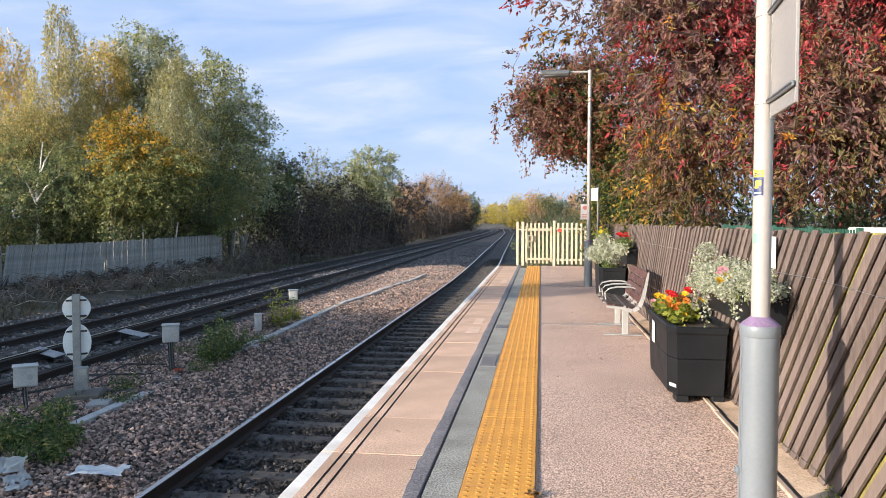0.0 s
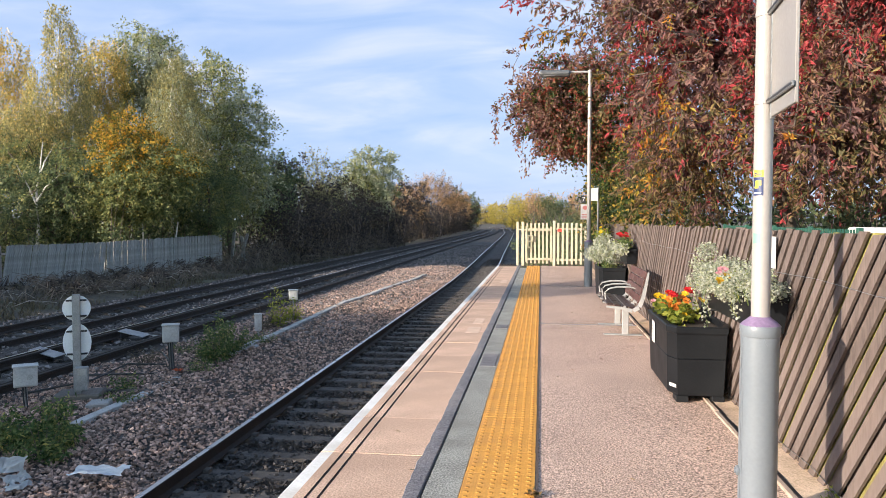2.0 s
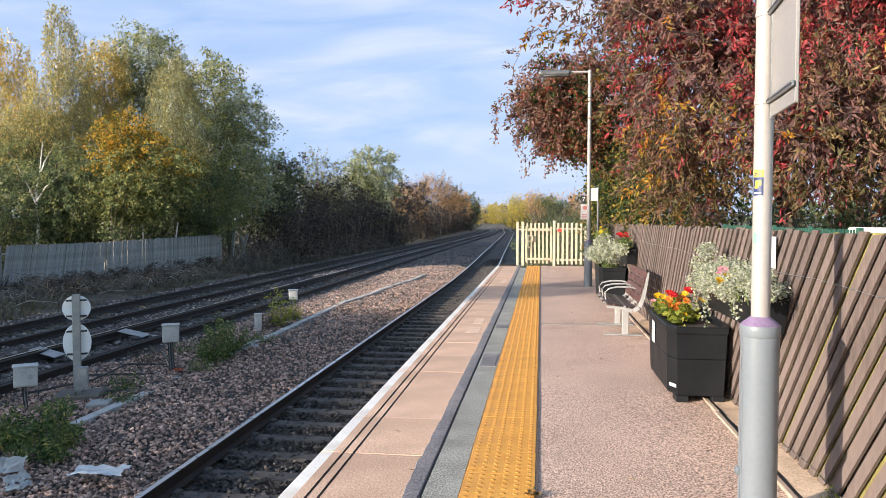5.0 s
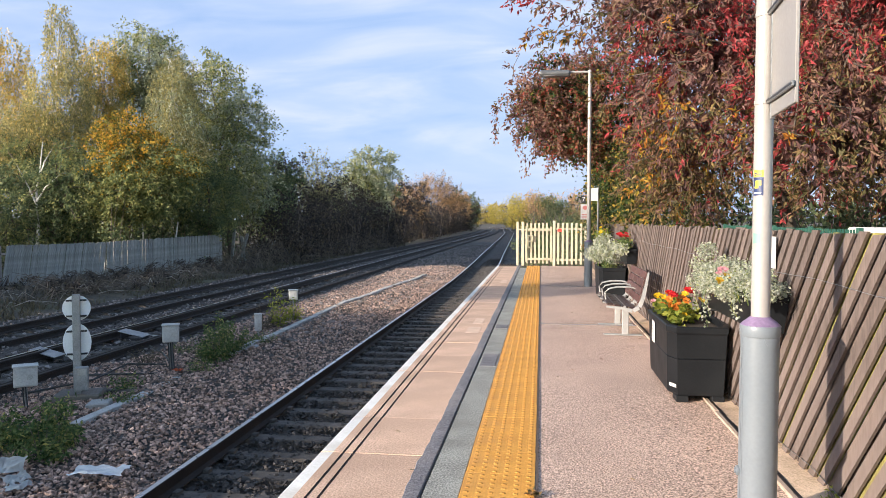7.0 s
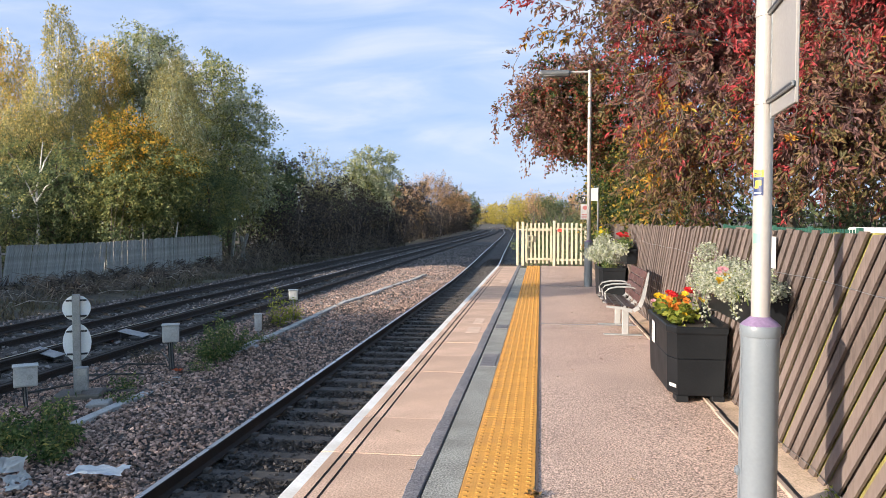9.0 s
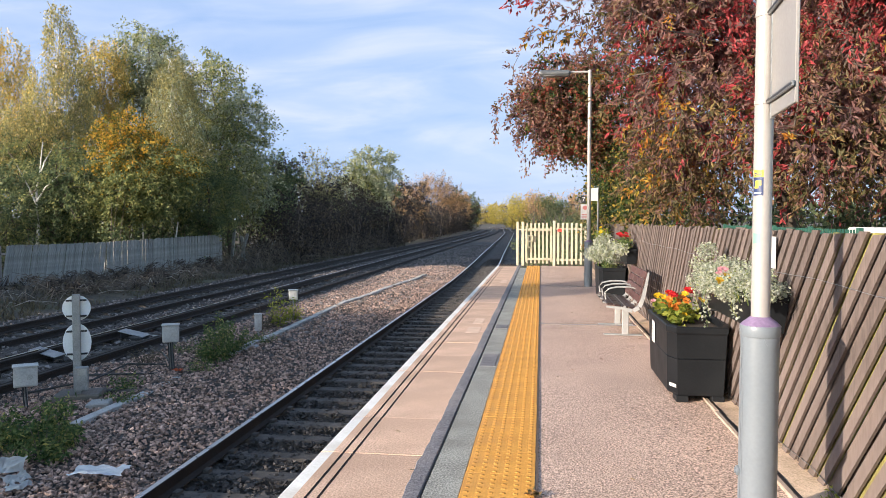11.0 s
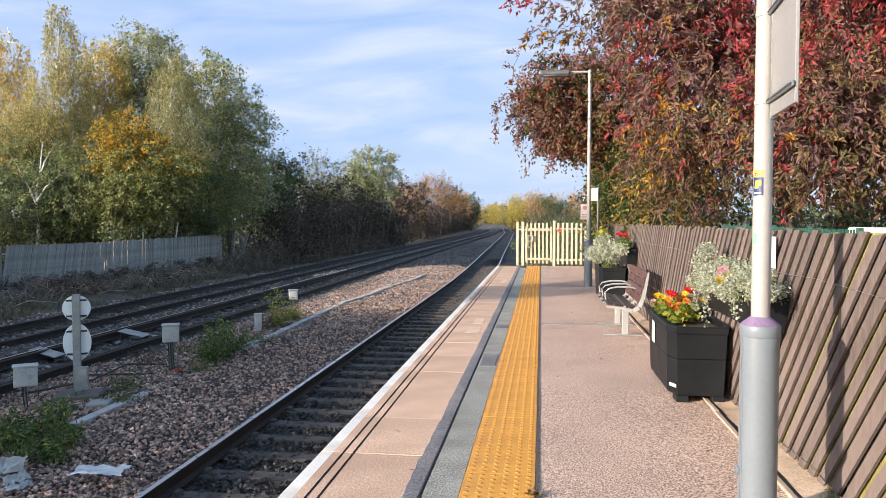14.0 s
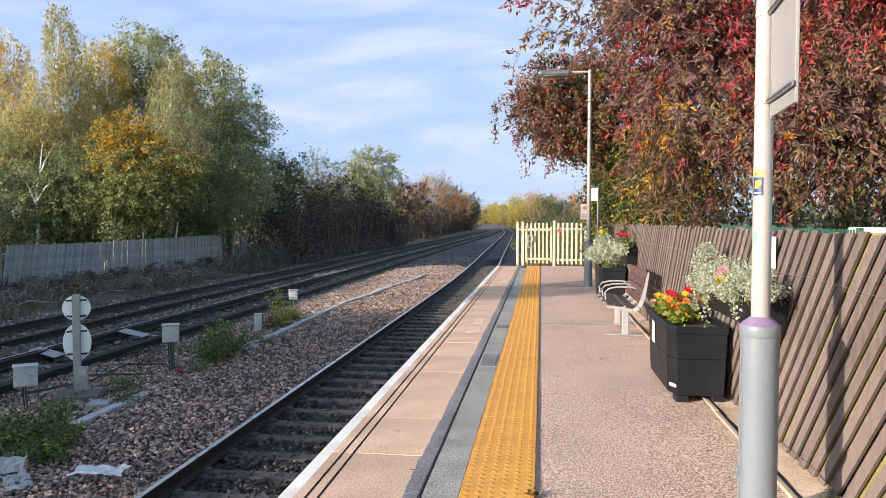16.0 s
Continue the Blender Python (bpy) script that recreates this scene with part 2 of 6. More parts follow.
def mesh_arrays(name, verts, faces, material, slots=None):
    """A mesh from arrays: verts n x 3, faces m x k (all of one size)."""
    me = bpy.data.meshes.new(name)
    k = faces.shape[1]
    me.vertices.add(len(verts))
    me.vertices.foreach_set("co", np.ascontiguousarray(verts, dtype=np.float32).ravel())
    me.loops.add(faces.size)
    me.loops.foreach_set("vertex_index", np.ascontiguousarray(faces, dtype=np.int32).ravel())
    me.polygons.add(len(faces))
    me.polygons.foreach_set("loop_start", np.arange(0, faces.size, k, dtype=np.int32))
    me.polygons.foreach_set("loop_total", np.full(len(faces), k, dtype=np.int32))
    for m in (material if isinstance(material, (list, tuple)) else [material]):
        me.materials.append(m)
    if slots is not None:
        me.polygons.foreach_set("material_index", np.ascontiguousarray(slots, dtype=np.int32))
    me.polygons.foreach_set("use_smooth", np.zeros(len(faces), dtype=bool))
    me.update(calc_edges=True)
    return me


def rng(seed):
    return np.random.default_rng(seed)


def leaf_mesh(name, at, size, material, seed, slim=0.5, droop=0.0, slots=None, fold=0.25, simple=False):
    """One pointed, folded leaf of four triangles at each place, each turned its own way; droop 1 hangs them tip down."""
    g = rng(seed)
    n = len(at)
    d = g.normal(size=(n, 3))
    d[:, 2] = d[:, 2] * (1 - droop) - droop * 1.6
    d /= np.linalg.norm(d, axis=1)[:, None]
    u = np.cross(d, g.normal(size=(n, 3)))
    u /= np.linalg.norm(u, axis=1)[:, None] + 1e-9
    w = np.cross(d, u)
    s = (size * g.uniform(0.65, 1.25, n))[:, None]
    if simple:
        v = np.stack([at, at + d * s * 0.5 + u * s * slim * 0.5, at + d * s + w * s * 0.15, at + d * s * 0.5 - u * s * slim * 0.5], 1).reshape(-1, 3)
        return mesh_arrays(name, v, np.arange(4 * n).reshape(-1, 4), material, slots)
    mid = at + d * s * 0.45
    up = w * s * fold
    v = np.stack([at, mid + u * s * slim * 0.5 + up * 0.5, at + d * s + up * 0.2, mid - u * s * slim * 0.5 + up * 0.5, mid], 1).reshape(-1, 3)
    b = (np.arange(n) * 5)[:, None]
    fs = np.stack([b + np.array([[0, 1, 4]]), b + np.array([[1, 2, 4]]), b + np.array([[2, 3, 4]]), b + np.array([[3, 0, 4]])], 1).reshape(-1, 3)
    return mesh_arrays(name, v, fs, material, None if slots is None else np.repeat(slots, 4))


def clump_points(g, centres, radii, n, shell=0.55):
    """Places round centres, thicker towards each clump's skin."""
    k = g.integers(0, len(centres), n)
    d = g.normal(size=(n, 3))
    d /= np.linalg.norm(d, axis=1)[:, None]
    r = g.uniform(0, 1, n) ** shell
    return centres[k] + d * (radii[k] * r)[:, None] * np.array([1, 1, 0.8])


def leaf_cards(name, at, way, size, material, seed, slim=0.5, slots=None):
    """One pointed leaf, folded along its midrib, at each place and lying along its own way."""
    g = rng(seed)
    n = len(at)
    d = way / (np.linalg.norm(way, axis=1)[:, None] + 1e-9)
    u = np.cross(d, g.normal(size=(n, 3)))
    u /= np.linalg.norm(u, axis=1)[:, None] + 1e-9
    w = np.cross(d, u)
    s = (size * g.uniform(0.6, 1.3, n))[:, None]
    v = np.stack([at, at + d * s * 0.45 + (u * slim * 0.5 + w * 0.1) * s, at + d * s, at + d * s * 0.45 + (w * 0.1 - u * slim * 0.5) * s], 1).reshape(-1, 3)
    b = (np.arange(n) * 4)[:, None]
    fs = np.stack([b + np.array([[0, 1, 2]]), b + np.array([[0, 2, 3]])], 1).reshape(-1, 3)
    return mesh_arrays(name, v, fs, material, None if slots is None else np.repeat(slots, 2))


BOUGHS = []


def crown_tree(name, label, lobes, sprays, per, size, mats, seed, choose=None, bark="bark", base=0.2, droop=0.3, reach=0.9, slim=0.5, category="tree", foot=None, tips=(), boughs=1, swing=0.0, twigs_every=8, hollow=0.12, floor_z=None, core=None):
    """A tree whose crown fills uneven lobes (x, y, z, radius, half height) with leafy sprays on twigs, limbs and a trunk; tips: single sprays beyond the lobes."""
    g = rng(seed)
    lobes = np.array(lobes, dtype=float)
    if foot is None:
        foot = (float(lobes[:, 0].mean()), float(lobes[:, 1].mean()), GROUND + 0.2)
    f0 = np.array(foot)
    ob = thing(name, label, category, foot)
    weight = lobes[:, 3] ** 2 + 2 * lobes[:, 3] * lobes[:, 4]
    k = g.choice(len(lobes), sprays, p=weight / weight.sum())
    d = g.normal(size=(sprays, 3))
    d /= np.linalg.norm(d, axis=1)[:, None]
    lump = np.array([noise.noise(Vector((a * 1.9 + seed, b * 1.9, c * 1.9 + i))) + 0.5 * noise.noise(Vector((a * 5 + seed, b * 5, c * 5 + i))) for (a, b, c), i in zip(d, k)])
    q = (g.uniform(hollow, 1, sprays) ** 0.45 * (1 + 0.34 * np.minimum(lump, 0.32)))[:, None]
    half = np.stack([lobes[k, 3], lobes[k, 3], lobes[k, 4]], 1)
    c = lobes[k, :3] + d * half * q
    out = d * np.array([1, 1, 0.6]) * 0.7 + g.normal(size=(sprays, 3)) * 0.45 + np.array([0, 0, 0.12])
    if len(tips):
        c = np.concatenate([c, np.array(tips)[:, :3]])
        out = np.concatenate([out, np.array(tips)[:, 3:6]])
    if floor_z is not None:
        c[:, 2] = np.where(c[:, 2] < floor_z, floor_z + g.uniform(0, 0.5, len(c)), c[:, 2])
    n = len(c)
    out /= np.linalg.norm(out, axis=1)[:, None]
    if droop > 1:
        out[:sprays] *= 0.4
    ln = reach * g.uniform(0.55, 1.35, n)
    # trunk, a limb to each lobe, branches to some sprays
    wood = bmesh.new()
    ways = []
    for i, lb in enumerate(lobes[np.argsort(-lobes[:, 2])]):
        e = lb[:3] + np.array([0, 0, lb[4] * 0.55]) - f0
        start = np.array([0, 0, -0.2]) if i == 0 else ways[1] * g.uniform(0.5, 1.1)
        m_ = start * 0.5 + e * 0.5 + np.array([-e[0] * 0.22, -e[1] * 0.22, 0]) + g.normal(size=3) * 0.06 * lb[3]
        r = base if i == 0 else base * 0.55
        tube(wood, [tuple(start), tuple(m_), tuple(m_ * 0.4 + e * 0.6 + g.normal(size=3) * 0.05 * lb[3]), tuple(e)], [r, r * 0.7, r * 0.45, r * 0.12], 8)
        ways += [start * 0.3 + m_ * 0.7, m_, m_ * 0.6 + e * 0.4, e] if i else [m_ * 0.6, m_, m_ * 0.6 + e * 0.4, e]
    ways = np.array(ways)
    forks = ways.copy()
    picks = g.permutation(sprays)[: max(14, len(lobes) * 9)]
    gap = [np.linalg.norm(ways - (c[i] - f0), axis=1).min() for i in picks]
    for i in picks[np.argsort(gap)]:
        e = c[i] - f0
        s_ = forks[np.argmin(np.linalg.norm(forks - e, axis=1) + 0.6 * np.maximum(0, forks[:, 2] - e[2]))]
        m_ = (s_ + e) / 2 + g.normal(size=3) * 0.1 * reach + np.array([0, 0, 0.12 * reach])
        tube(wood, [tuple(s_), tuple(m_), tuple(e)], [base * 0.13, base * 0.09, base * 0.04], 5)
        forks = np.concatenate([forks, [m_, e]])
    shoots = [i for i in range(n) if i % twigs_every == 0 or i >= sprays]
    gap = [np.linalg.norm(forks - (c[i] - f0), axis=1).min() for i in shoots]
    for i in np.array(shoots)[np.argsort(gap)]:
        e = c[i] - f0
        s_ = forks[np.argmin(np.linalg.norm(forks - e, axis=1))]
        tip = e + out[i] * ln[i] * 0.6 - np.array([0, 0, droop * ln[i] * 0.36])
        tube(wood, [tuple(s_), tuple(e), tuple(tip)], [0.011, 0.008, 0.003] if size < 0.13 else [0.03, 0.02, 0.006], 3)
        forks = np.concatenate([forks, [e, tip]])
    part("trunk", wood, M[bark], ob, smooth=True)
    tone = np.zeros(n, dtype=int) if choose is None else choose(g, c)
    anchors = (lobes[:, :3] + g.normal(size=(len(lobes), 3)) * 0.3)[:boughs]
    side = np.argmin(np.linalg.norm(c[:, None] - anchors[None], axis=2), axis=1)
    for b in range(len(anchors)):
        pick = np.repeat(np.where(side == b)[0], per)
        if not len(pick):
            continue
        t = g.uniform(0.02, 1, len(pick))[:, None] ** 0.8
        L = ln[pick][:, None]
        pts = c[pick] - f0 + out[pick] * L * t - np.array([0, 0, 1]) * droop * L * t * t + g.normal(size=(len(pick), 3)) * L * (0.14 if droop < 1 else 0.09)
        way = out[pick] * 0.5 + g.normal(size=(len(pick), 3)) * (0.62 if droop < 1 else 0.4) - np.array([0, 0, 0.15 + 0.5 * droop])
        bough = part("crown" if boughs == 1 else "bough", leaf_cards("crown", pts, way, size, [F[m_] for m_ in mats], seed + 50 + b, slim, tone[pick]), None, ob)
        if swing:
            BOUGHS.append((bough, swing * g.uniform(0.6, 1.2)))
    # larger dark-toned leaves inside: the crown's inner shade helped by colour
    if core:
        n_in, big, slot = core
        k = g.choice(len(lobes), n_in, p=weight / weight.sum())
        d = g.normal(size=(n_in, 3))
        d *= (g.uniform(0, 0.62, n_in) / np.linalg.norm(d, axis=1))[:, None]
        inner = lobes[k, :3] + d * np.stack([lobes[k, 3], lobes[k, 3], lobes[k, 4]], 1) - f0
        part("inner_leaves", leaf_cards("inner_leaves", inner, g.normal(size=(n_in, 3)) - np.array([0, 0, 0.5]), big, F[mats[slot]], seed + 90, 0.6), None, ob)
    return ob


# ---- ground, platform and tracks ----
GROUND = -1.06
RAIL = -0.90


def far_bend(y):
    """The whole line swings to one side far beyond the platform."""
    return -(max(0, y - 110) ** 2) / 1800


def near_x(y):
    """How far the platform track has swung towards the through tracks at y."""
    return far_bend(y) + (-0.55 * max(0, (y - 27) / 22) ** 1.35 if y < 49 else -0.55 - (min(y, 150) - 49) * 0.0275)


g0 = rng(3)
gx = np.concatenate([np.linspace(-900, -60, 8), np.linspace(-46, -26, 6), np.linspace(-24, 3, 136), np.linspace(6, 40, 8), np.linspace(80, 900, 6)])
gy = np.concatenate([np.linspace(-300, -20, 6), np.linspace(-10, 45, 170), np.linspace(46, 130, 80), np.linspace(150, 2500, 12)])
XX, YY = np.meshgrid(gx, gy)
ZZ = np.full_like(XX, GROUND)
for i in range(XX.shape[0]):
    for j in range(XX.shape[1]):
        x, y = XX[i, j], YY[i, j]
        bank = min(max((-13.6 - x) / 4, 0), 1)
        ZZ[i, j] += 0.30 * bank + (0.05 + 0.10 * bank) * noise.noise(Vector((x * 0.8, y * 0.8, 0))) + 0.015 * noise.noise(Vector((x * 5, y * 5, 3)))
        if -7.2 < x < -3.7 and y < 60:
            ZZ[i, j] += 0.10 * math.sin((x + 7.2) / 3.5 * math.pi)
        for c_, w_ in ((-2.76, 0.80), (-8.62, 0.80), (-11.42, 0.80)):
            if abs(x - c_ - (near_x(y) if c_ > -3 else 0)) < w_:
                ZZ[i, j] = GROUND - 0.10
        if x > 1.75:
            ZZ[i, j] += 1.02
        elif x > -1.2 and -20 < y < 25:
            ZZ[i, j] -= 0.4
nx_, ny_ = len(gx), len(gy)
idx = np.arange(nx_ * ny_).reshape(ny_, nx_)
quads = np.stack([idx[:-1, :-1], idx[:-1, 1:], idx[1:, 1:], idx[1:, :-1]], -1).reshape(-1, 4)
cx = XX.ravel()[quads].mean(1)
slots = np.where((cx > -13.4) & (cx < 1.7), 0, 1)
ground = new("ground", mesh_arrays("ground", np.stack([XX.ravel(), YY.ravel(), ZZ.ravel()], 1), quads, [M["ballast_bed"], M["earth"]], slots))
tagged(ground, "dark ballast bed and scrubby earth beside the railway", "ground", kind="structure")

# platform: body, tarmac, edge slabs, strips
P0, P1 = -6.0, 24.2
platform = thing("platform", "pinkish tarmac station platform with pale slab edge", "platform", kind="structure")
part("body", bx(-1.36, 1.74, P0, P1, -1.3, -0.082), M["grey"], platform)
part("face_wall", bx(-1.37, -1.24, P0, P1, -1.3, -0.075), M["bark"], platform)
tar = bmesh.new()
tg = np.linspace(P0, P1, 60)
xs = np.linspace(-0.035, 1.385, 12)
rows = [[tar.verts.new((x, y, 0.006 * noise.noise(Vector((x * 1.3, y * 0.6, 9))) - 0.004)) for x in xs] for y in tg]
for a, b in zip(rows, rows[1:]):
    for i in range(len(xs) - 1):
        tar.faces.new((a[i], a[i + 1], b[i + 1], b[i]))
# shallow gap beside the edging board, its shadow band put into dark colour
part("edging_gap", bx(1.419, 1.446, P0, P1, -0.08, 0.003), M["groove"], platform)
part("tarmac", tar, M["tarmac"], platform, smooth=True)
bit = bmesh.new()
rows = []
for y in np.arange(P0, P1, 0.06):
    w = 0.016 * noise.noise(Vector((y * 1.7, 0, 4))) + 0.010 * noise.noise(Vector((y * 7, 0, 8)))
    rows.append([bit.verts.new((x, y, z)) for x, z in ((-0.772 + w, -0.004), (-0.764 + w, 0.004), (-0.715 + w * 0.5, 0.0065), (-0.676, 0.0055), (-0.668, -0.010))])
for a, b in zip(rows, rows[1:]):
    for i in range(4):
        bit.faces.new((a[i], a[i + 1], b[i + 1], b[i]))
part("bitumen_strip", bit, M["bitumen"], platform, "dark bitumen strip with an uneven edge")
soil = bmesh.new()
xs = np.linspace(1.444, 1.76, 6)
rows = [[soil.verts.new((x, y, 0.02 * noise.noise(Vector((x * 6, y * 3, 1))) + 0.012)) for x in xs] for y in np.linspace(P0, P1, 160)]
for a, b in zip(rows, rows[1:]):
    for i in range(len(xs) - 1):
        soil.faces.new((a[i], a[i + 1], b[i + 1], b[i]))
part("soil_strip", soil, M["soil"], platform, "bare dry soil under the fence", smooth=True)
for k in range(10):
    part("edging_board", bx(1.388, 1.420, 0, 2.98, -0.12, 0.014, 0.003), M["edging"], platform, m=pose(0.004 * (-1) ** k, P0 + 3 * k, 0))
# transverse joints in the tarmac
for y in (10.75, 16.9):
    part("joint", bx(-0.03, 1.45, y - 0.012, y + 0.012, -0.02, 0.0055), M["bitumen"], platform)


# rails, chairs and sleepers
def rail_mesh(y0, y1, step, bend, top):
    prof = [(-0.07, -0.158), (0.07, -0.158), (0.07, -0.145), (0.014, -0.122), (0.012, -0.045), (0.036, -0.032), (0.036, -0.004), (0.028, 0.0), (-0.028, 0.0), (-0.036, -0.004), (-0.036, -0.032), (-0.012, -0.045), (-0.014, -0.122), (-0.07, -0.145)]
    bm = bmesh.new()
    ys = np.arange(y0, y1 + step, step)
    rings = [[bm.verts.new((px + bend(float(y)), float(y), pz)) for px, pz in prof] for y in ys]
    k = len(prof)
    for a, b in zip(rings, rings[1:]):
        for i in range(k):
            f_ = bm.faces.new((a[i], a[(i + 1) % k], b[(i + 1) % k], b[i]))
            f_.material_index = 1 if i == 7 else 0
    return mesh_of(bm, "rail", [M["rail_side"], M[top]])


tracks = []
for nm, centre, bend in (("platform_track", -2.76, near_x), ("through_track", -8.62, far_bend), ("far_track", -11.42, far_bend)):
    tr = thing(nm, "steel rails on dark concrete sleepers in ballast", "railway track", (centre, 0, RAIL), kind="structure")
    for s, top in ((-0.7525, "rail_side" if nm == "far_track" else "rail_top"), (0.7525, "rail_side" if nm != "platform_track" else "rail_top")):
        me = rail_mesh(-20, 340, 4.0, bend, top)
        part("rail", me, None, tr, m=pose(s, 0, 0), label="rusty rail with a polished running surface")
    if nm == "through_track":
        for s in (-0.63, 0.63):
            part("switch_rail", rail_mesh(6, 34, 28.0, far_bend, "rail_side"), None, tr, "dark tapered switch rail beside the running rail", m=pose(s, 0, -0.006))
    tracks.append((tr, bend))


def sleeper_mesh():
    bm = bmesh.new()
    box(bm, -1.26, 1.26, -0.125, 0.125, -0.36, -0.165, 0.02)
    for v in bm.verts:
        if v.co.z > -0.2:
            v.co.y *= 0.86
            v.co.z -= 0.035 * max(0, 1 - abs(v.co.x) / 0.5)
    for s in (-0.7525, 0.7525):
        for d in (-0.105, 0.105):
            box(bm, s + d - 0.035, s + d + 0.035, -0.05, 0.05, -0.17, -0.125, 0.008)
    return mesh_of(bm, "sleeper", M["sleeper"])


SLEEPER = sleeper_mesh()
for ti, (tr, bend) in enumerate(tracks):
    for k in range(62 if ti == 0 else 70):
        y = (1.42 if ti == 0 else 4) + 0.62 * k + g0.normal() * 0.01
        part("sleeper", SLEEPER, None, tr, m=pose(bend(y), y, (-0.002 if ti == 0 else -0.045) + g0.normal() * 0.004, 0, 0, g0.normal() * 0.5))


# ballast stones
def stones(name, label, n, place, size, seed, material, rough_cut=False):
    g = rng(seed)
    bm = bmesh.new()
    if rough_cut:
        ring_ = [bm.verts.new(p) for p in ((0.8, 0.7, 0), (-0.7, 0.8, 0.1), (-0.8, -0.7, 0), (0.75, -0.8, -0.1))]
        for cap in (bm.verts.new((0.25, 0, 0.85)), bm.verts.new((-0.2, 0.1, -0.85))):
            for i in range(4):
                bm.faces.new((ring_[i], ring_[(i + 1) % 4], cap) if cap.co.z > 0 else (ring_[(i + 1) % 4], ring_[i], cap))
        bm.verts.index_update()
    else:
        bmesh.ops.create_icosphere(bm, subdivisions=1, radius=1)
    bm.verts.ensure_lookup_table()
    base = np.array([v.co[:] for v in bm.verts])
    tri = np.array([[v.index for v in f_.verts] for f_ in bm.faces])
    bm.free()
    kinds = [base * g.uniform(0.6, 1.3, base.shape) for _ in range(14)]
    kinds = [np.sign(k) * np.abs(k) ** 0.8 for k in kinds]
    at = place(g, n)
    n = len(at)
    which = g.integers(0, 14, n)
    q = g.normal(size=(n, 4))
    q /= np.linalg.norm(q, axis=1)[:, None]
    w, x, y, z = q.T
    R = np.stack([1 - 2 * (y * y + z * z), 2 * (x * y - z * w), 2 * (x * z + y * w), 2 * (x * y + z * w), 1 - 2 * (x * x + z * z), 2 * (y * z - x * w), 2 * (x * z - y * w), 2 * (y * z + x * w), 1 - 2 * (x * x + y * y)], 1).reshape(-1, 3, 3)
    s = size * g.lognormal(0, 0.32, n)
    v = np.einsum("nij,nkj->nki", R, np.array(kinds)[which] * s[:, None, None]) * np.array([1, 1, 0.75]) + at[:, None, :]
    fs = (tri[None] + (np.arange(n) * len(base))[:, None, None]).reshape(-1, 3)
    return tagged(new(name, mesh_arrays(name, v.reshape(-1, 3), fs, M[material])), label, "ballast", kind="stuff")


def bed_height(x, y):
    """The ballast's surface, as the ground has it."""
    z = np.full_like(x, GROUND + 0.005)
    m = (x > -7.2) & (x < -3.7)
    z[m] += 0.10 * np.sin((x[m] + 7.2) / 3.5 * math.pi)
    return z + np.array([0.05 * noise.noise(Vector((a * 0.8, b * 0.8, 0))) + 0.015 * noise.noise(Vector((a * 5, b * 5, 3))) for a, b in zip(x, y)])


def near_ballast(g, n):
    y = 4.2 + 34 * g.uniform(0, 1, n) ** 2.2
    x = -8.0 + 4.42 * g.uniform(0, 1, n)
    z = bed_height(x, y) + g.uniform(-0.01, 0.03, n)
    keep = ~((np.abs(x + 3.51) < 0.09) | (np.abs(x + 2.01) < 0.09) | ((y > 12) & (x < -7.5)))
    return np.stack([x, y, z], 1)[keep]


def far_ballast(g, n):
    y = 8 + 62 * g.uniform(0, 1, n) ** 1.25
    x = -13.4 + 9.7 * g.uniform(0, 1, n)
    z = bed_height(x, y) + g.uniform(-0.01, 0.04, n)
    for c_ in (-8.62, -11.42):
        z = np.where(np.abs(x - c_) < 0.72, GROUND - 0.1 + g.uniform(0, 0.05, n), z)
    keep = x < np.where(y < 14, -7.4, -4.2)
    for r in (-7.87, -9.37, -10.67, -12.17):
        keep &= np.abs(x - r) > 0.1
    return np.stack([x, y, z], 1)[keep]


def track_ballast(g, n):
    y = 4.0 + 44 * g.uniform(0, 1, n) ** 1.9
    x = -3.42 + 2.0 * g.uniform(0, 1, n)
    z = -1.088 + g.uniform(-0.02, 0.024, n)
    return np.stack([x, y, z], 1)[np.abs(x + 2.01) > 0.09]


stones("track_ballast", "dark oily crushed stone ballast between the rails", 20000, track_ballast, 0.024, 13, "dark_stone", True)
stones("ballast", "grey and brown crushed stone ballast, mostly in shade", 70000, near_ballast, 0.0212, 11, "stone", True)
stones("ballast_beyond", "crushed stone ballast between the through tracks, coloured darker for shade", 26000, far_ballast, 0.034, 12, "shade_stone", True)

# ---- boundary fence of leaning slats beside the platform ----
side_fence = thing("slat_fence", "brown-stained timber fence of slats leaning at forty degrees", "fence", (1.62, 0, 0))
LEAN = math.atan2(0.42, 0.48)
SLATS = []
gf = rng(21)
for mat in ("fence", "fence", "fence", "fence", "moss", "fence"):
    bm = bmesh.new()
    # the slat's ends are cut level although it leans
    w, hgt, th = 0.071 if len(SLATS) < 4 else 0.105, 1.46, 0.018
    sh = math.tan(LEAN)
    for x0, x1 in ((-th / 2, th / 2),):
        vs = [bm.verts.new((x, y - sh * z, z)) for z in (0.0, hgt) for x, y in ((x0, -w / 2 / math.cos(LEAN)), (x1, -w / 2 / math.cos(LEAN) + 0.004), (x1, w / 2 / math.cos(LEAN) - 0.004), (x0, w / 2 / math.cos(LEAN)))]
        for q in ((3, 2, 1, 0), (4, 5, 6, 7), (0, 1, 5, 4), (1, 2, 6, 5), (2, 3, 7, 6), (3, 0, 4, 7)):
            bm.faces.new([vs[i] for i in q])
    SLATS.append(mesh_of(bm, "slat", M[mat]))
y, k = 1.5, 0
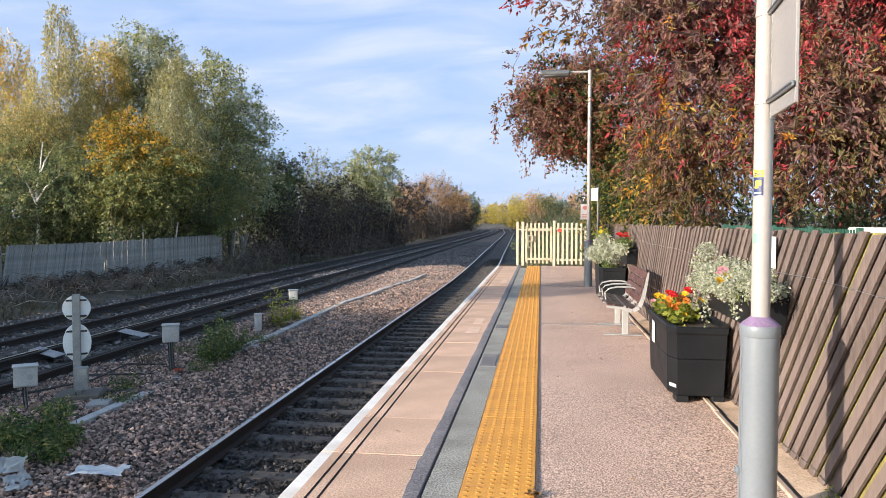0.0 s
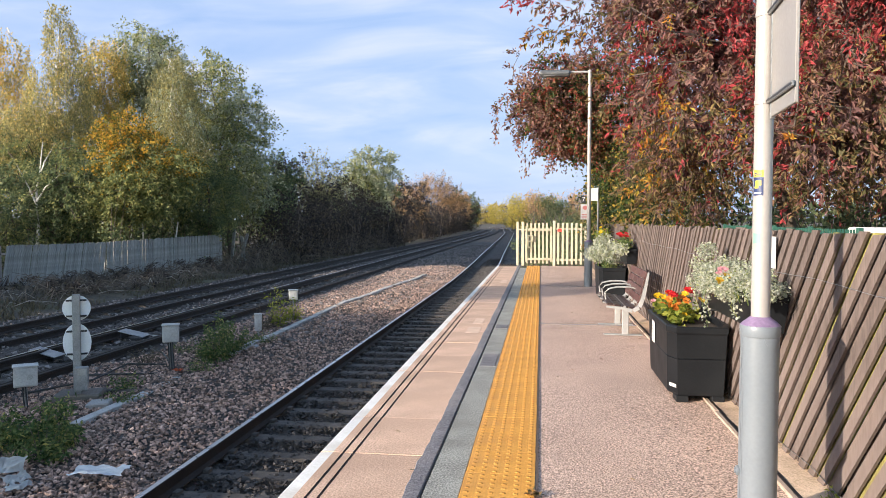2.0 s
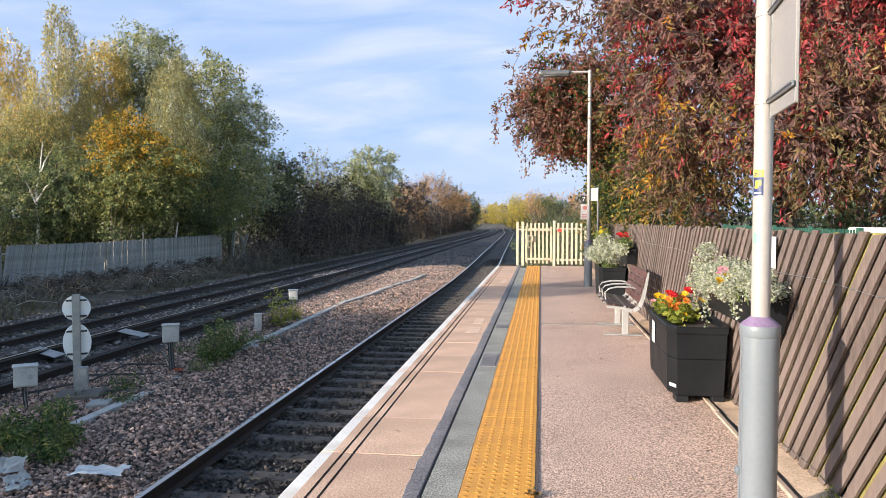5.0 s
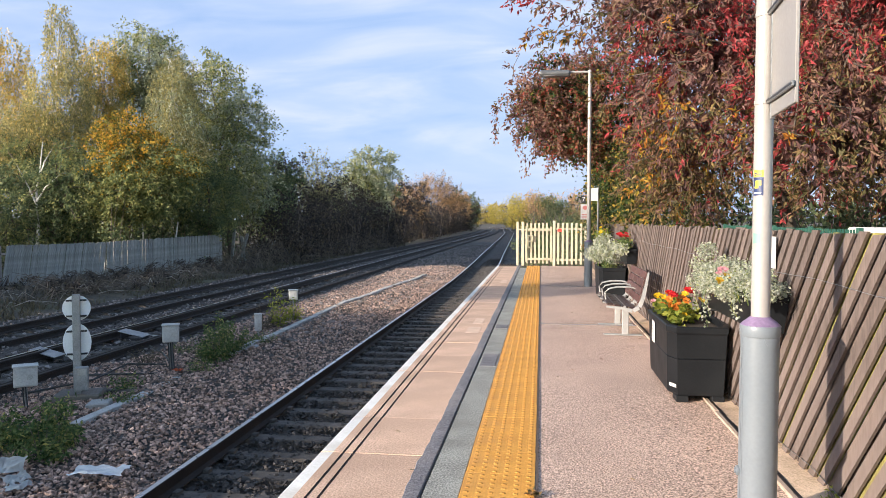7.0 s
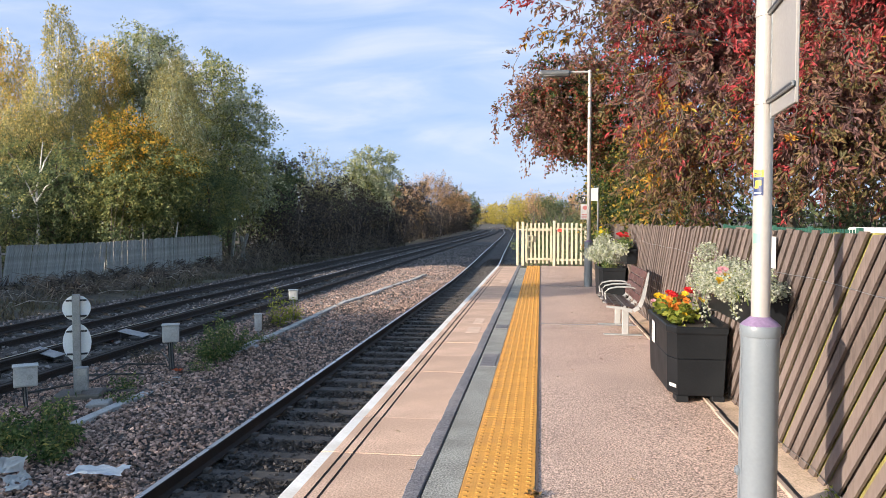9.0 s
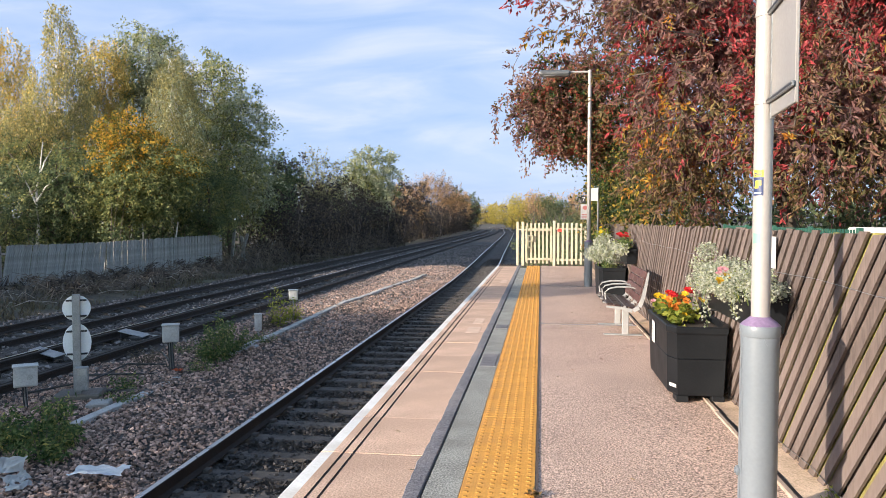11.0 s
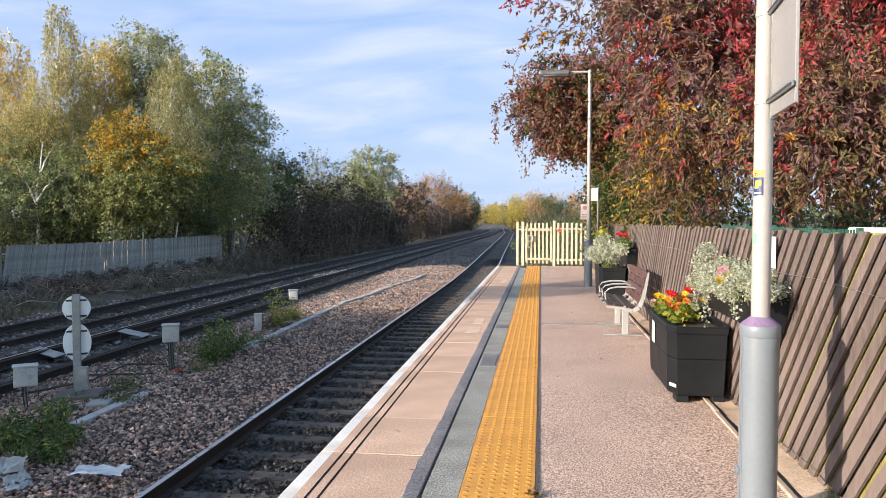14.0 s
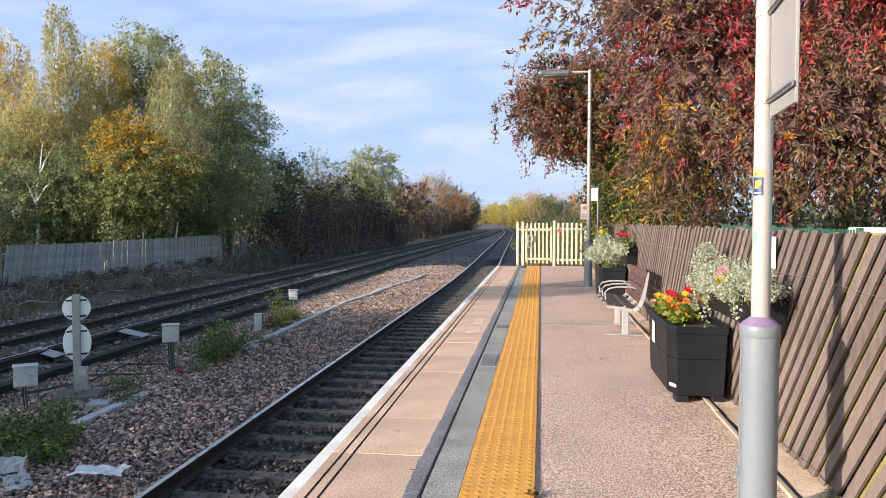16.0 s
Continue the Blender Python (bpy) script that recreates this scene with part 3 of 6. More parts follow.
while y < 25.6:
    front = k % 2 == 0
    mi = int(gf.integers(0, 4)) if front else 4 if gf.uniform() < (0.6 if y < 6 else 0.2) else 5
    part("slat", SLATS[mi], None, side_fence, m=pose((-0.010 if front else 0.022) + gf.normal() * 0.0015, y + gf.normal() * 0.004, 0.02 + gf.normal() * 0.010 - 0.0030 * max(0, y - 4)))
    y += 0.0795
    k += 1
for z in (0.32, 1.12):
    part("rail", bx(0.036, 0.07, 0.8, 25.4, z - 0.04, z + 0.04, 0.006), M["fence"], side_fence)
for k in range(11):
    part("post", bx(0.072, 0.16, 0, 0.1, -0.5, 1.38, 0.006), M["fence"], side_fence, m=pose(0, 1.0 + 2.4 * k, 0))

# ---- trees ----
def patches(at, scale, off):
    return np.array([noise.noise(Vector((x * scale + off, y * scale, z * scale))) for x, y, z in at])


def cherry_tones(g, at):
    """0 bronze, 1 red, 2 olive and yellow, 3 purple-brown, 4 orange."""
    n = len(at)
    p, q = patches(at, 0.9, 3), patches(at, 1.1, 40)
    left = np.clip((2.6 - at[:, 0]) / 1.8, 0, 1)
    high = np.clip((at[:, 2] - 2.2) / 2.2, 0, 1)
    tone = np.where(g.uniform(0, 1, n) < 0.30 + 0.35 * (q > 0.05), 3, 0)
    tone = np.where(g.uniform(0, 1, n) < np.clip(0.62 - 0.62 * high + 0.18 * left, 0.06, 0.85), 2, tone)
    tone = np.where(g.uniform(0, 1, n) < 0.008 + 0.20 * left * (1 - high), 4, tone)
    return np.where((p > 0.10) & (g.uniform(0, 1, n) < 0.10 + 0.72 * high), 1, tone)


def berry_tones(g, at):
    return np.where(g.uniform(0, 1, len(at)) < np.clip(0.62 - 0.36 * (at[:, 0] - 0.1), 0.05, 0.85), 1, np.where(g.uniform(0, 1, len(at)) < 0.16, 2, 0))


def maple_tones(g, at):
    """Gold on the crown's upper side, green beneath."""
    gold = 0.9 * np.clip((at[:, 2] - 3.2) / 1.8, 0, 1) + 0.5 * np.clip((-18.3 - at[:, 0]) / 1.2, 0, 1) * np.clip((at[:, 2] - 2.2), 0, 1) + 0.5 * patches(at, 0.9, 5)
    return np.where(g.uniform(0, 1, len(at)) < gold, 0, 1)


def two_tones(share):
    def choose(g, at):
        return np.where(g.uniform(0, 1, len(at)) < share + 0.9 * patches(at, 0.5, 8), 1, 0)
    return choose


# the boughs that reach out over the platform, each a line of sprays
REACH = [(0.9 - 0.16 * i, 9.9, 4.10 + 0.075 * i, -0.7, 0.1, 0.1) for i in range(8) for _ in range(3)] + [(0.75 - 0.16 * i, 9.8, 3.98 + 0.02 * i, -0.7, 0.0, -0.1) for i in range(6) for _ in range(3)] + [(0.7 - 0.1 * i, 10.0, 4.6 + 0.05 * i, -0.5, 0.1, 0.3) for i in range(6) for _ in range(3)]
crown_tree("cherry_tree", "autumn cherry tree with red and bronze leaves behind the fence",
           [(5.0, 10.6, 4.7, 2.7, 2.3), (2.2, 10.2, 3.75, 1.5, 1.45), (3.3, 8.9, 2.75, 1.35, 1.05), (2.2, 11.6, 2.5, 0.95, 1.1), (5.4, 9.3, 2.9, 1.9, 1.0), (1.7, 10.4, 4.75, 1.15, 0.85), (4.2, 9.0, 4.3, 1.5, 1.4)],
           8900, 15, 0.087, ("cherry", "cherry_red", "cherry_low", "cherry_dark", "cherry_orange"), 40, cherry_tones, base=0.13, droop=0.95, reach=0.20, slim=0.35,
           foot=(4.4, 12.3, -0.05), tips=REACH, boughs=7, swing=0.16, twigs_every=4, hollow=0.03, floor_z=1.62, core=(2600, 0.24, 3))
crown_tree("cherry_tree", "red-leaved cherry tree standing behind another", [(8.6, 14.6, 4.4, 3.4, 2.9), (6.6, 15.2, 3.4, 2.2, 1.8), (10.0, 13.4, 3.0, 2.0, 1.3)],
           1800, 12, 0.14, ("cherry", "cherry_red", "cherry_low", "cherry_dark"), 47, lambda g, at: np.minimum(cherry_tones(g, at), 3), base=0.17, droop=1.1, reach=0.35, slim=0.46, foot=(9.0, 15.5, -0.05), boughs=2, swing=0.1, floor_z=1.7)
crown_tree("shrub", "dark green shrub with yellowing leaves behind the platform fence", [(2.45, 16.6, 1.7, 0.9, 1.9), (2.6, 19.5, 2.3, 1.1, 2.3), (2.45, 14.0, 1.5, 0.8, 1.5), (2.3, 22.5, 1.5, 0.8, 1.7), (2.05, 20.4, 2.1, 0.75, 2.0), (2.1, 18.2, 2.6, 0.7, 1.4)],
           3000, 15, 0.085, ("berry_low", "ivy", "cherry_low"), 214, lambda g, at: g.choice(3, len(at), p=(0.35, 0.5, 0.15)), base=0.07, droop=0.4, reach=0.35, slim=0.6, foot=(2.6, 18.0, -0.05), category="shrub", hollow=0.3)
HANG = [(-0.75, 18.0, 4.35, -0.9, 0, 0.15), (-1.0, 18.0, 4.3, -0.9, 0, -0.3), (-1.12, 18.0, 4.1, -0.1, 0, -1), (-1.13, 18.0, 3.8, 0, 0, -1), (-0.45, 18.1, 3.5, -0.1, 0, -1), (-0.4, 18.1, 3.15, 0, 0, -1), (-0.2, 18.2, 3.3, -0.2, 0, -1), (0.15, 18.2, 3.2, 0, 0, -1), (0.3, 18.2, 3.05, 0, 0, -1), (-0.6, 18.2, 5.0, -1, 0, 0.2), (-0.7, 18.2, 5.35, -1, 0, 0.3), (-0.55, 18.2, 5.65, -0.8, 0, 0.5), (-0.6, 18.1, 4.65, -1, 0, 0)]
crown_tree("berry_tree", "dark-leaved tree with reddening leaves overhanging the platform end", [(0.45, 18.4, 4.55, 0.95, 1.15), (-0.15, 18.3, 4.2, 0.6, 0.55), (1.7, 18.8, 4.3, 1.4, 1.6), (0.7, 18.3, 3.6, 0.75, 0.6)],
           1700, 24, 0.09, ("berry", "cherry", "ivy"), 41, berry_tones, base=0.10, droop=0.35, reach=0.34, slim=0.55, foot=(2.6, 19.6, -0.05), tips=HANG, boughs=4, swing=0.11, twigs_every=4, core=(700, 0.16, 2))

LEFT = [
    ("birch_tree", "tall birch with golden-yellow autumn leaves", [(-30.0, 36.6, 9.0, 2.3, 3.3), (-29.3, 36.1, 5.3, 2.2, 2.3)], 900, 20, 0.125, ("birch_gold", "birch"), 0.35, "birch_bark", 1.4, 1.1),
    ("birch_tree", "tall slender birch with drooping olive-brown leaves", [(-25.7, 36.3, 11.3, 0.9, 2.0), (-25.9, 36.2, 8.0, 1.8, 2.5), (-26.4, 35.0, 5.8, 2.1, 2.1)], 1050, 20, 0.12, ("birch", "birch_dim"), 0.5, "birch_bark", 1.5, 1.1),
    ("birch_tree", "birch with yellowing leaves among taller trees", [(-25.8, 40.3, 10.5, 1.6, 2.0), (-26.3, 40.2, 7.9, 1.5, 1.6)], 480, 20, 0.14, ("birch", "birch_gold"), 0.25, "birch_bark", 1.2, 0.9),
    ("ash_tree", "tall grey-green tree behind the birches", [(-24.3, 42.6, 11.2, 2.1, 2.2), (-23.2, 42.6, 9.2, 1.7, 1.8), (-25.2, 43.0, 9.0, 1.3, 1.4)], 800, 20, 0.16, ("ash", "green"), 0.3, "bark", 0.2, 0.8),
    ("birch_tree", "birch with grey-green drooping leaves", [(-19.2, 36.1, 8.6, 1.2, 1.8), (-19.0, 36.0, 5.9, 1.6, 2.5), (-19.6, 35.3, 3.5, 1.5, 1.8)], 900, 20, 0.12, ("birch_dim", "ash"), 0.3, "birch_bark", 1.5, 1.1),
    ("ash_tree", "broad green tree with leaning outer limbs", [(-19.1, 40.1, 8.7, 1.9, 2.3), (-17.1, 39.8, 7.0, 1.7, 1.8), (-17.9, 39.1, 4.8, 2.5, 2.6), (-16.3, 38.8, 3.1, 1.6, 2.0)], 1300, 20, 0.15, ("green", "ash"), 0.35, "bark", 0.3, 0.85),
    ("hawthorn_tree", "dense dark-green tree behind the grey fence", [(-23.5, 30.2, 2.1, 2.3, 1.9), (-20.8, 30.0, 2.5, 1.6, 1.8)], 800, 20, 0.13, ("hawthorn", "green"), 0.25, "bark", 0.3, 0.6),
    ("hawthorn_tree", "dark scrubby tree beside the grey fence", [(-16.5, 34.2, 2.6, 1.5, 1.7)], 380, 20, 0.12, ("hawthorn", "green"), 0.4, "bark", 0.3, 0.55),
    ("hawthorn_tree", "dark scrubby tree below the birches", [(-26.9, 33.8, 4.1, 2.3, 1.7), (-24.0, 34.5, 3.6, 1.8, 1.8)], 620, 20, 0.13, ("green", "hawthorn"), 0.4, "bark", 0.3, 0.6),
    ("scrub_tree", "dark green scrub tree in shade beside the line", [(-18.9, 50.1, 4.6, 1.5, 1.5), (-19.0, 49.0, 2.7, 1.8, 2.0)], 420, 20, 0.17, ("hawthorn", "scrub"), 0.3, "bark", 0.2, 0.7),
    ("scrub_tree", "brownish thin scrub tree beside the line", [(-17.9, 56.3, 4.8, 2.1, 1.9), (-18.5, 55.1, 2.4, 2.7, 2.2)], 560, 16, 0.15, ("birch_dim", "scrub"), 0.4, "twig", 0.0, 0.9),
    ("scrub_tree", "purple-brown bare scrub tree beside the line", [(-16.7, 60.4, 3.3, 2.2, 2.0), (-15.8, 63.0, 2.2, 1.8, 1.8)], 300, 12, 0.17, ("scrub", "scrub"), 0.0, "twig", 0.0, 0.9),
    ("sycamore_tree", "rounded pale green tree rising over the scrub", [(-16.3, 68.7, 5.9, 2.5, 2.2), (-17.3, 68.4, 3.6, 3.3, 2.7)], 620, 20, 0.23, ("ash", "green"), 0.25, "bark", 0.1, 0.9),
    ("scrub_tree", "brownish thin scrub tree beside the line", [(-16.3, 84.0, 3.4, 3.0, 2.6)], 330, 16, 0.24, ("scrub", "ochre"), 0.3, "twig", 0.0, 1.0),
    ("ochre_tree", "bare ochre-brown crowned tree far down the line", [(-18.7, 123.6, 4.3, 4.7, 4.2)], 700, 34, 0.16, ("ochre", "scrub"), 0.15, "twig", -0.3, 1.2),
    ("ochre_tree", "bare ochre-brown crowned tree far down the line", [(-17.9, 149.0, 3.2, 3.6, 4.3)], 480, 30, 0.19, ("ochre", "scrub"), 0.25, "twig", -0.3, 1.2),
    ("dark_tree", "dark evergreen at the bend of the line", [(-16.6, 174.4, 2.2, 1.7, 3.4), (-16.9, 175.0, 4.4, 2.0, 3.0), (-17.6, 150.0, 4.2, 1.6, 3.3)], 420, 18, 0.3, ("hawthorn", "scrub"), 0.2, "bark", 0.0, 1.0),
]
for i, (nm, lb, lobes_, n_spr, per_, sz, ms_, share, bk, dr, rc) in enumerate(LEFT):
    crown_tree(nm, lb, lobes_, n_spr, int(per_ * 1.3), sz * 1.08, ms_, 60 + 3 * i, two_tones(share), bark=bk, base=0.11 + 0.004 * lobes_[0][2], droop=dr, reach=rc, swing=0.05 if dr > 1 else 0.0)
crown_tree("maple_tree", "small maple with golden leaves over a green crown", [(-18.8, 30.9, 4.9, 1.3, 1.5), (-17.8, 31.0, 3.5, 2.2, 1.8), (-18.7, 30.3, 2.5, 1.5, 1.2)], 1100, 30, 0.122, ("gold", "green"), 190, maple_tones, droop=0.3, reach=0.6, slim=0.7, base=0.12)
# unseen tree, added to throw a band of shadow over the platform
crown_tree("birch_tree", "thin birch out of view, added for its shadow across the platform", [(-21.6, -1.6, 7.4, 1.1, 2.4)], 240, 18, 0.16, ("birch",), 193, bark="birch_bark", base=0.12, droop=1.4, reach=1.0)
# pale stems of young birches in the shade of the maple
for i, (x, y, r) in enumerate(((-18.6, 30.6, 3), (-18.0, 30.9, -2), (-17.0, 31.6, 4), (-23.2, 30.6, -5))):
    stem = thing("young_birch", "slim white birch stem behind the grey fence", "tree", (x, y, GROUND + 0.2), group="young birches")
    part("trunk", tube(bmesh.new(), [(0, 0, -0.2), (0.03, 0, 1.0), (0.06 + 0.02 * r, 0, 2.3)], [0.05, 0.042, 0.03], 8), M["birch_bark"], stem, m=pose(0, 0, 0, 0, r, 0))

forked = thing("young_birch", "forked white birch with bare lower limbs", "tree", (-22.2, 29.3, GROUND + 0.2), group="young birches")
limbs_ = bmesh.new()
for pts_, r_ in (([(0, 0, -0.2), (0.15, 0, 2.2), (0.1, 0, 3.7), (0.3, 0, 4.6), (0.45, 0, 5.8)], 0.075), ([(0.12, 0, 3.0), (-0.25, -0.1, 3.9), (-0.75, -0.1, 4.8)], 0.055), ([(0.12, 0, 3.2), (0.6, -0.1, 3.8), (1.35, -0.15, 4.35)], 0.05), ([(0.2, 0, 4.1), (0.5, 0, 4.9), (0.9, 0, 5.5)], 0.045)):
    tube(limbs_, pts_, [r_ * (1 - 0.75 * i / (len(pts_) - 1)) for i in range(len(pts_))], 8)
part("trunk", limbs_, M["birch_bark"], forked, smooth=True)


def thicket(name, label, x0, x1, y0, y1, h, n, size, leaf, seed, bumps=26, category="scrub", low=0.45, high=1.1):
    """An uneven bank of scrub as one growth: stems and leaf clumps of varied height."""
    g = rng(seed)
    cs, rad, wood = [], [], bmesh.new()
    for _ in range(bumps):
        x, y = g.uniform(x0, x1), g.uniform(y0, y1)
        hh = h * g.uniform(low, high)
        for t in (0.25, 0.55, 0.85):
            cs.append((x + g.normal() * 0.3, y + g.normal() * 0.3, GROUND + hh * t))
            rad.append(h * 0.26 * g.uniform(0.6, 1.3))
        for _ in range(3):
            tube(wood, [(x, y, GROUND - 0.1), (x + g.normal() * 0.3, y + g.normal() * 0.3, GROUND + hh * 0.6), (x + g.normal() * 0.6, y + g.normal() * 0.6, GROUND + hh * (1.12 if y1 < 60 else 0.99))], [0.03, 0.02, 0.006], 5)
    ob = thing(name, label, category, kind="stuff")
    part("stems", wood, M["bark" if seed >= 207 else "twig"], ob)
    part("leaves", leaf_mesh("leaves", clump_points(g, np.array(cs), np.array(rad), n), size, F[leaf], seed + 5, 0.6, simple=size > 0.09), None, ob)
    return ob


thicket("scrub", "dark leafless scrub and brambles lining the railway", -16.5, -13.8, 38, 62, 4.2, 16000, 0.16, "scrub", 201, 34)
thicket("scrub", "dark leafless scrub and brambles lining the railway", -16.0, -13.4, 62, 110, 4.6, 14000, 0.22, "scrub", 202, 44)
thicket("scrub", "dark scrub far down the line", -18.5, -14.6, 110, 165, 5.0, 10000, 0.32, "scrub", 203, 44)
# two unseen hedges, added to keep sun off the ballast but not the platform
thicket("hedge", "unbroken hedge out of view, added to shade the ballast", -22.5, -20.5, -36, 4, 6.4, 36000, 0.36, "green", 204, 170, "hedge", 0.88, 1.0)
thicket("hedge", "low hedge out of view, added to let a sun patch onto the ballast", -22.0, -19.5, 4, 21, 4.5, 13000, 0.24, "green", 205, 50, "hedge", 0.88, 1.0)
thicket("undergrowth", "green undergrowth behind the grey boundary fence", -27.0, -17.0, 29, 40, 3.6, 26000, 0.16, "hawthorn", 206, 60)
# two belts added mainly to shade the scrub; little of them shows
thicket("shading_belt", "dark woodland belt behind the lineside trees, added to shade the scrub", -35, -22.3, 43, 56, 10.4, 17000, 0.26, "hawthorn", 216, 70, "woodland", 0.75, 1.0)
thicket("shading_belt", "hidden woodland belt behind the scrub along the line, added to shade it", -38, -25, 57, 160, 8.6, 13000, 0.42, "hawthorn", 218, 80, "woodland", 0.8, 1.0)
thicket("scrub", "dense purple-brown scrub behind the trackside brambles", -20.0, -16.4, 50, 78, 5.2, 13000, 0.2, "scrub", 219, 44)
thicket("scrub", "dark green scrub at the bend of the line", -20.0, -16.4, 150, 182, 6.6, 7000, 0.32, "hawthorn", 220, 36)
thicket("scrub", "dark scrub along the far stretch of the line", -16.4, -14.4, 88, 132, 3.8, 8000, 0.2, "scrub", 221, 44)
thicket("willows", "yellow willows where the line bends out of sight", -27, -4, 300, 345, 9.5, 7000, 0.6, "willow", 222, 50, "trees")
# unseen wood, added to shade the foot of the left-hand trees
thicket("shading_wood", "dark wood out of view beyond the grey fence, added for its shade", -37, -29, 7, 27, 5.6, 8000, 0.34, "hawthorn", 217, 50, "woodland", 0.85, 1.0)
thicket("willows", "yellow willows far beyond the platform end", -8, 2.5, 165, 190, 8.0, 12000, 0.4, "willow", 208, 40, "trees")
thicket("far_trees", "olive and ochre trees far beyond the platform end", -2, 10, 118, 140, 7.2, 12000, 0.34, "ochre", 209, 40, "trees")
thicket("scrub", "low dark scrub close behind the platform gate", -0.4, 1.5, 28, 40, 2.7, 8000, 0.1, "hawthorn", 223, 26)
thicket("hedge", "green hedge beyond the platform gate", -0.4, 3.6, 52, 66, 4.2, 12000, 0.16, "green", 210, 26, "hedge")
thicket("scrub", "dark scrub at the far bend of the line", -46, -26, 190, 250, 5.5, 7000, 0.5, "scrub", 213, 60)
thicket("woodland", "distant dull woodland closing the view", -260, 260, 330, 380, 12, 8000, 1.8, "scrub", 211, 120, "woodland")
thicket("garden_hedge", "bronze-leaved growth behind the platform fence", 5.0, 12.0, 15.0, 21, 3.4, 20000, 0.14, "hawthorn", 212, 34, "hedge")

# ---- platform surface pieces ----


def extrude_y(prof, length, slots, mats, name):
    """A closed outline in x and z, run along y, with capped ends; slots: the material of each side."""
    bm = bmesh.new()
    a = [bm.verts.new((x, 0, z)) for x, z in prof]
    b = [bm.verts.new((x, length, z)) for x, z in prof]
    k = len(prof)
    for i in range(k):
        f_ = bm.faces.new((a[i], a[(i + 1) % k], b[(i + 1) % k], b[i]))
        f_.material_index = slots[i]
    bm.faces.new(a[::-1])
    bm.faces.new(b)
    bmesh.ops.recalc_face_normals(bm, faces=bm.faces)
    return mesh_of(bm, name, mats)


SLAB = extrude_y([(-1.45, -0.075), (-1.452, -0.006), (-1.446, 0.0), (-1.365, 0.0), (-1.303, 0.0), (-1.302, -0.012), (-1.286, -0.012), (-1.285, 0.0), (-1.233, 0.0), (-1.232, -0.012), (-1.216, -0.012), (-1.215, 0.0), (-0.76, 0.0), (-0.75, -0.008), (-0.75, -0.075)],
                 0.863, [1, 1, 1, 0, 2, 2, 2, 0, 2, 2, 2, 0, 0, 0, 0], [M["coping"], M["white_line"], M["groove"]], "edge_slab")
gs = rng(31)
for k in range(34):
    y = 0.25 + 0.87 * k - 5.2
    if y < 23.2:
        part("edge_slab", SLAB, None, platform, m=pose(gs.normal() * 0.0015, y, gs.normal() * 0.0012, 0, 0, gs.normal() * 0.03))
GREY = bx(-0.657, -0.455, 0, 3.598, -0.05, 0.0)
GREY = mesh_of(GREY, "grey_slab", M["grey"])
for k in range(8):
    part("grey_slab", GREY, None, platform, m=pose(0, P0 + 0.2 + 3.6 * k, gs.normal() * 0.0015))
for y0, y1 in ((7.55, 8.25), (10.2, 10.55)):
    part("cover_plate", bx(-0.64, -0.475, y0, y1, -0.03, 0.006, 0.003), M["bitumen"], platform, "dark metal cover plate")
PATCH = surface("pale_mortar", (0.58, 0.40, 0.29), (0.76, 0.56, 0.43), 6, 0.9, 0.3, 80)
for x0, x1, y0, y1 in ((-1.02, -0.84, 9.75, 10.3), (-1.0, -0.86, 10.6, 11.2), (-0.98, -0.84, 17.6, 18.4)):
    bm = bx(x0, x1, y0, y1, -0.01, 0.0025)
    part("repair_patch", bm, PATCH, platform, "pale mortar repair")


def tactile_mesh():
    bm = bmesh.new()
    box(bm, -0.45, -0.03, 0.0004, 0.4196, -0.05, 0.004)
    for i in range(24):
        x = -0.45 + 0.0175 * (i + 0.5)
        if i % 4 not in (1, 2):
            box(bm, x - 0.003, x + 0.003, 0.001, 0.419, 0.0035, 0.0046)
    # blisters, in the yellow darkened to suggest their shadows
    for i in range(6):
        for j in range(6):
            cx_, cy_ = -0.45 + 0.035 + 0.07 * i, 0.035 + 0.07 * j
            lo = [bm.verts.new((cx_ + 0.0165 * math.cos(k * math.tau / 6), cy_ + 0.0165 * math.sin(k * math.tau / 6), 0.004)) for k in range(6)]
            hi = [bm.verts.new((cx_ + 0.011 * math.cos(k * math.tau / 6), cy_ + 0.011 * math.sin(k * math.tau / 6), 0.0082)) for k in range(6)]
            for k in range(6):
                bm.faces.new((lo[k], lo[(k + 1) % 6], hi[(k + 1) % 6], hi[k])).material_index = 1
            bm.faces.new(hi).material_index = 1
    return mesh_of(bm, "tactile_tile", [M["yellow"], M["shaded_yellow"]])


TILE = tactile_mesh()
for k in range(64):
    y = -2.8 + 0.42 * k
    if y < 23.75:
        part("tactile_tile", TILE, None, platform, m=pose(gs.normal() * 0.0008, y, gs.normal() * 0.0003))
part("kerb_joint", bx(-0.036, -0.012, P0, P1, -0.02, 0.002), M["groove"], platform)

# ---- gate and pale fence across the platform end ----
GY = 24.25


def pale_mesh(w, h0, h1):
    bm = bmesh.new()
    box(bm, -w / 2, w / 2, -0.011, 0.011, h0, h1, 0.005)
    for v in bm.verts:
        if v.co.z > h1 - 0.02 and abs(v.co.x) > w * 0.3:
            v.co.z -= 0.02
    return mesh_of(bm, "pale", M["cream"])


PALE, PALE_G = pale_mesh(0.07, 0.05, 1.44), pale_mesh(0.06, 0.07, 1.43)
gate = thing("platform_gate", "cream-painted pale gate with a lock box at the platform end", "gate", (-0.62, GY, 0))
part("gate_post", bx(-0.2, -0.12, -0.04, 0.04, 0, 1.46, 0.008), M["cream"], gate)
part("gate_post", bx(-0.03, 0.06, -0.045, 0.045, 0, 1.46, 0.008), M["cream"], gate)
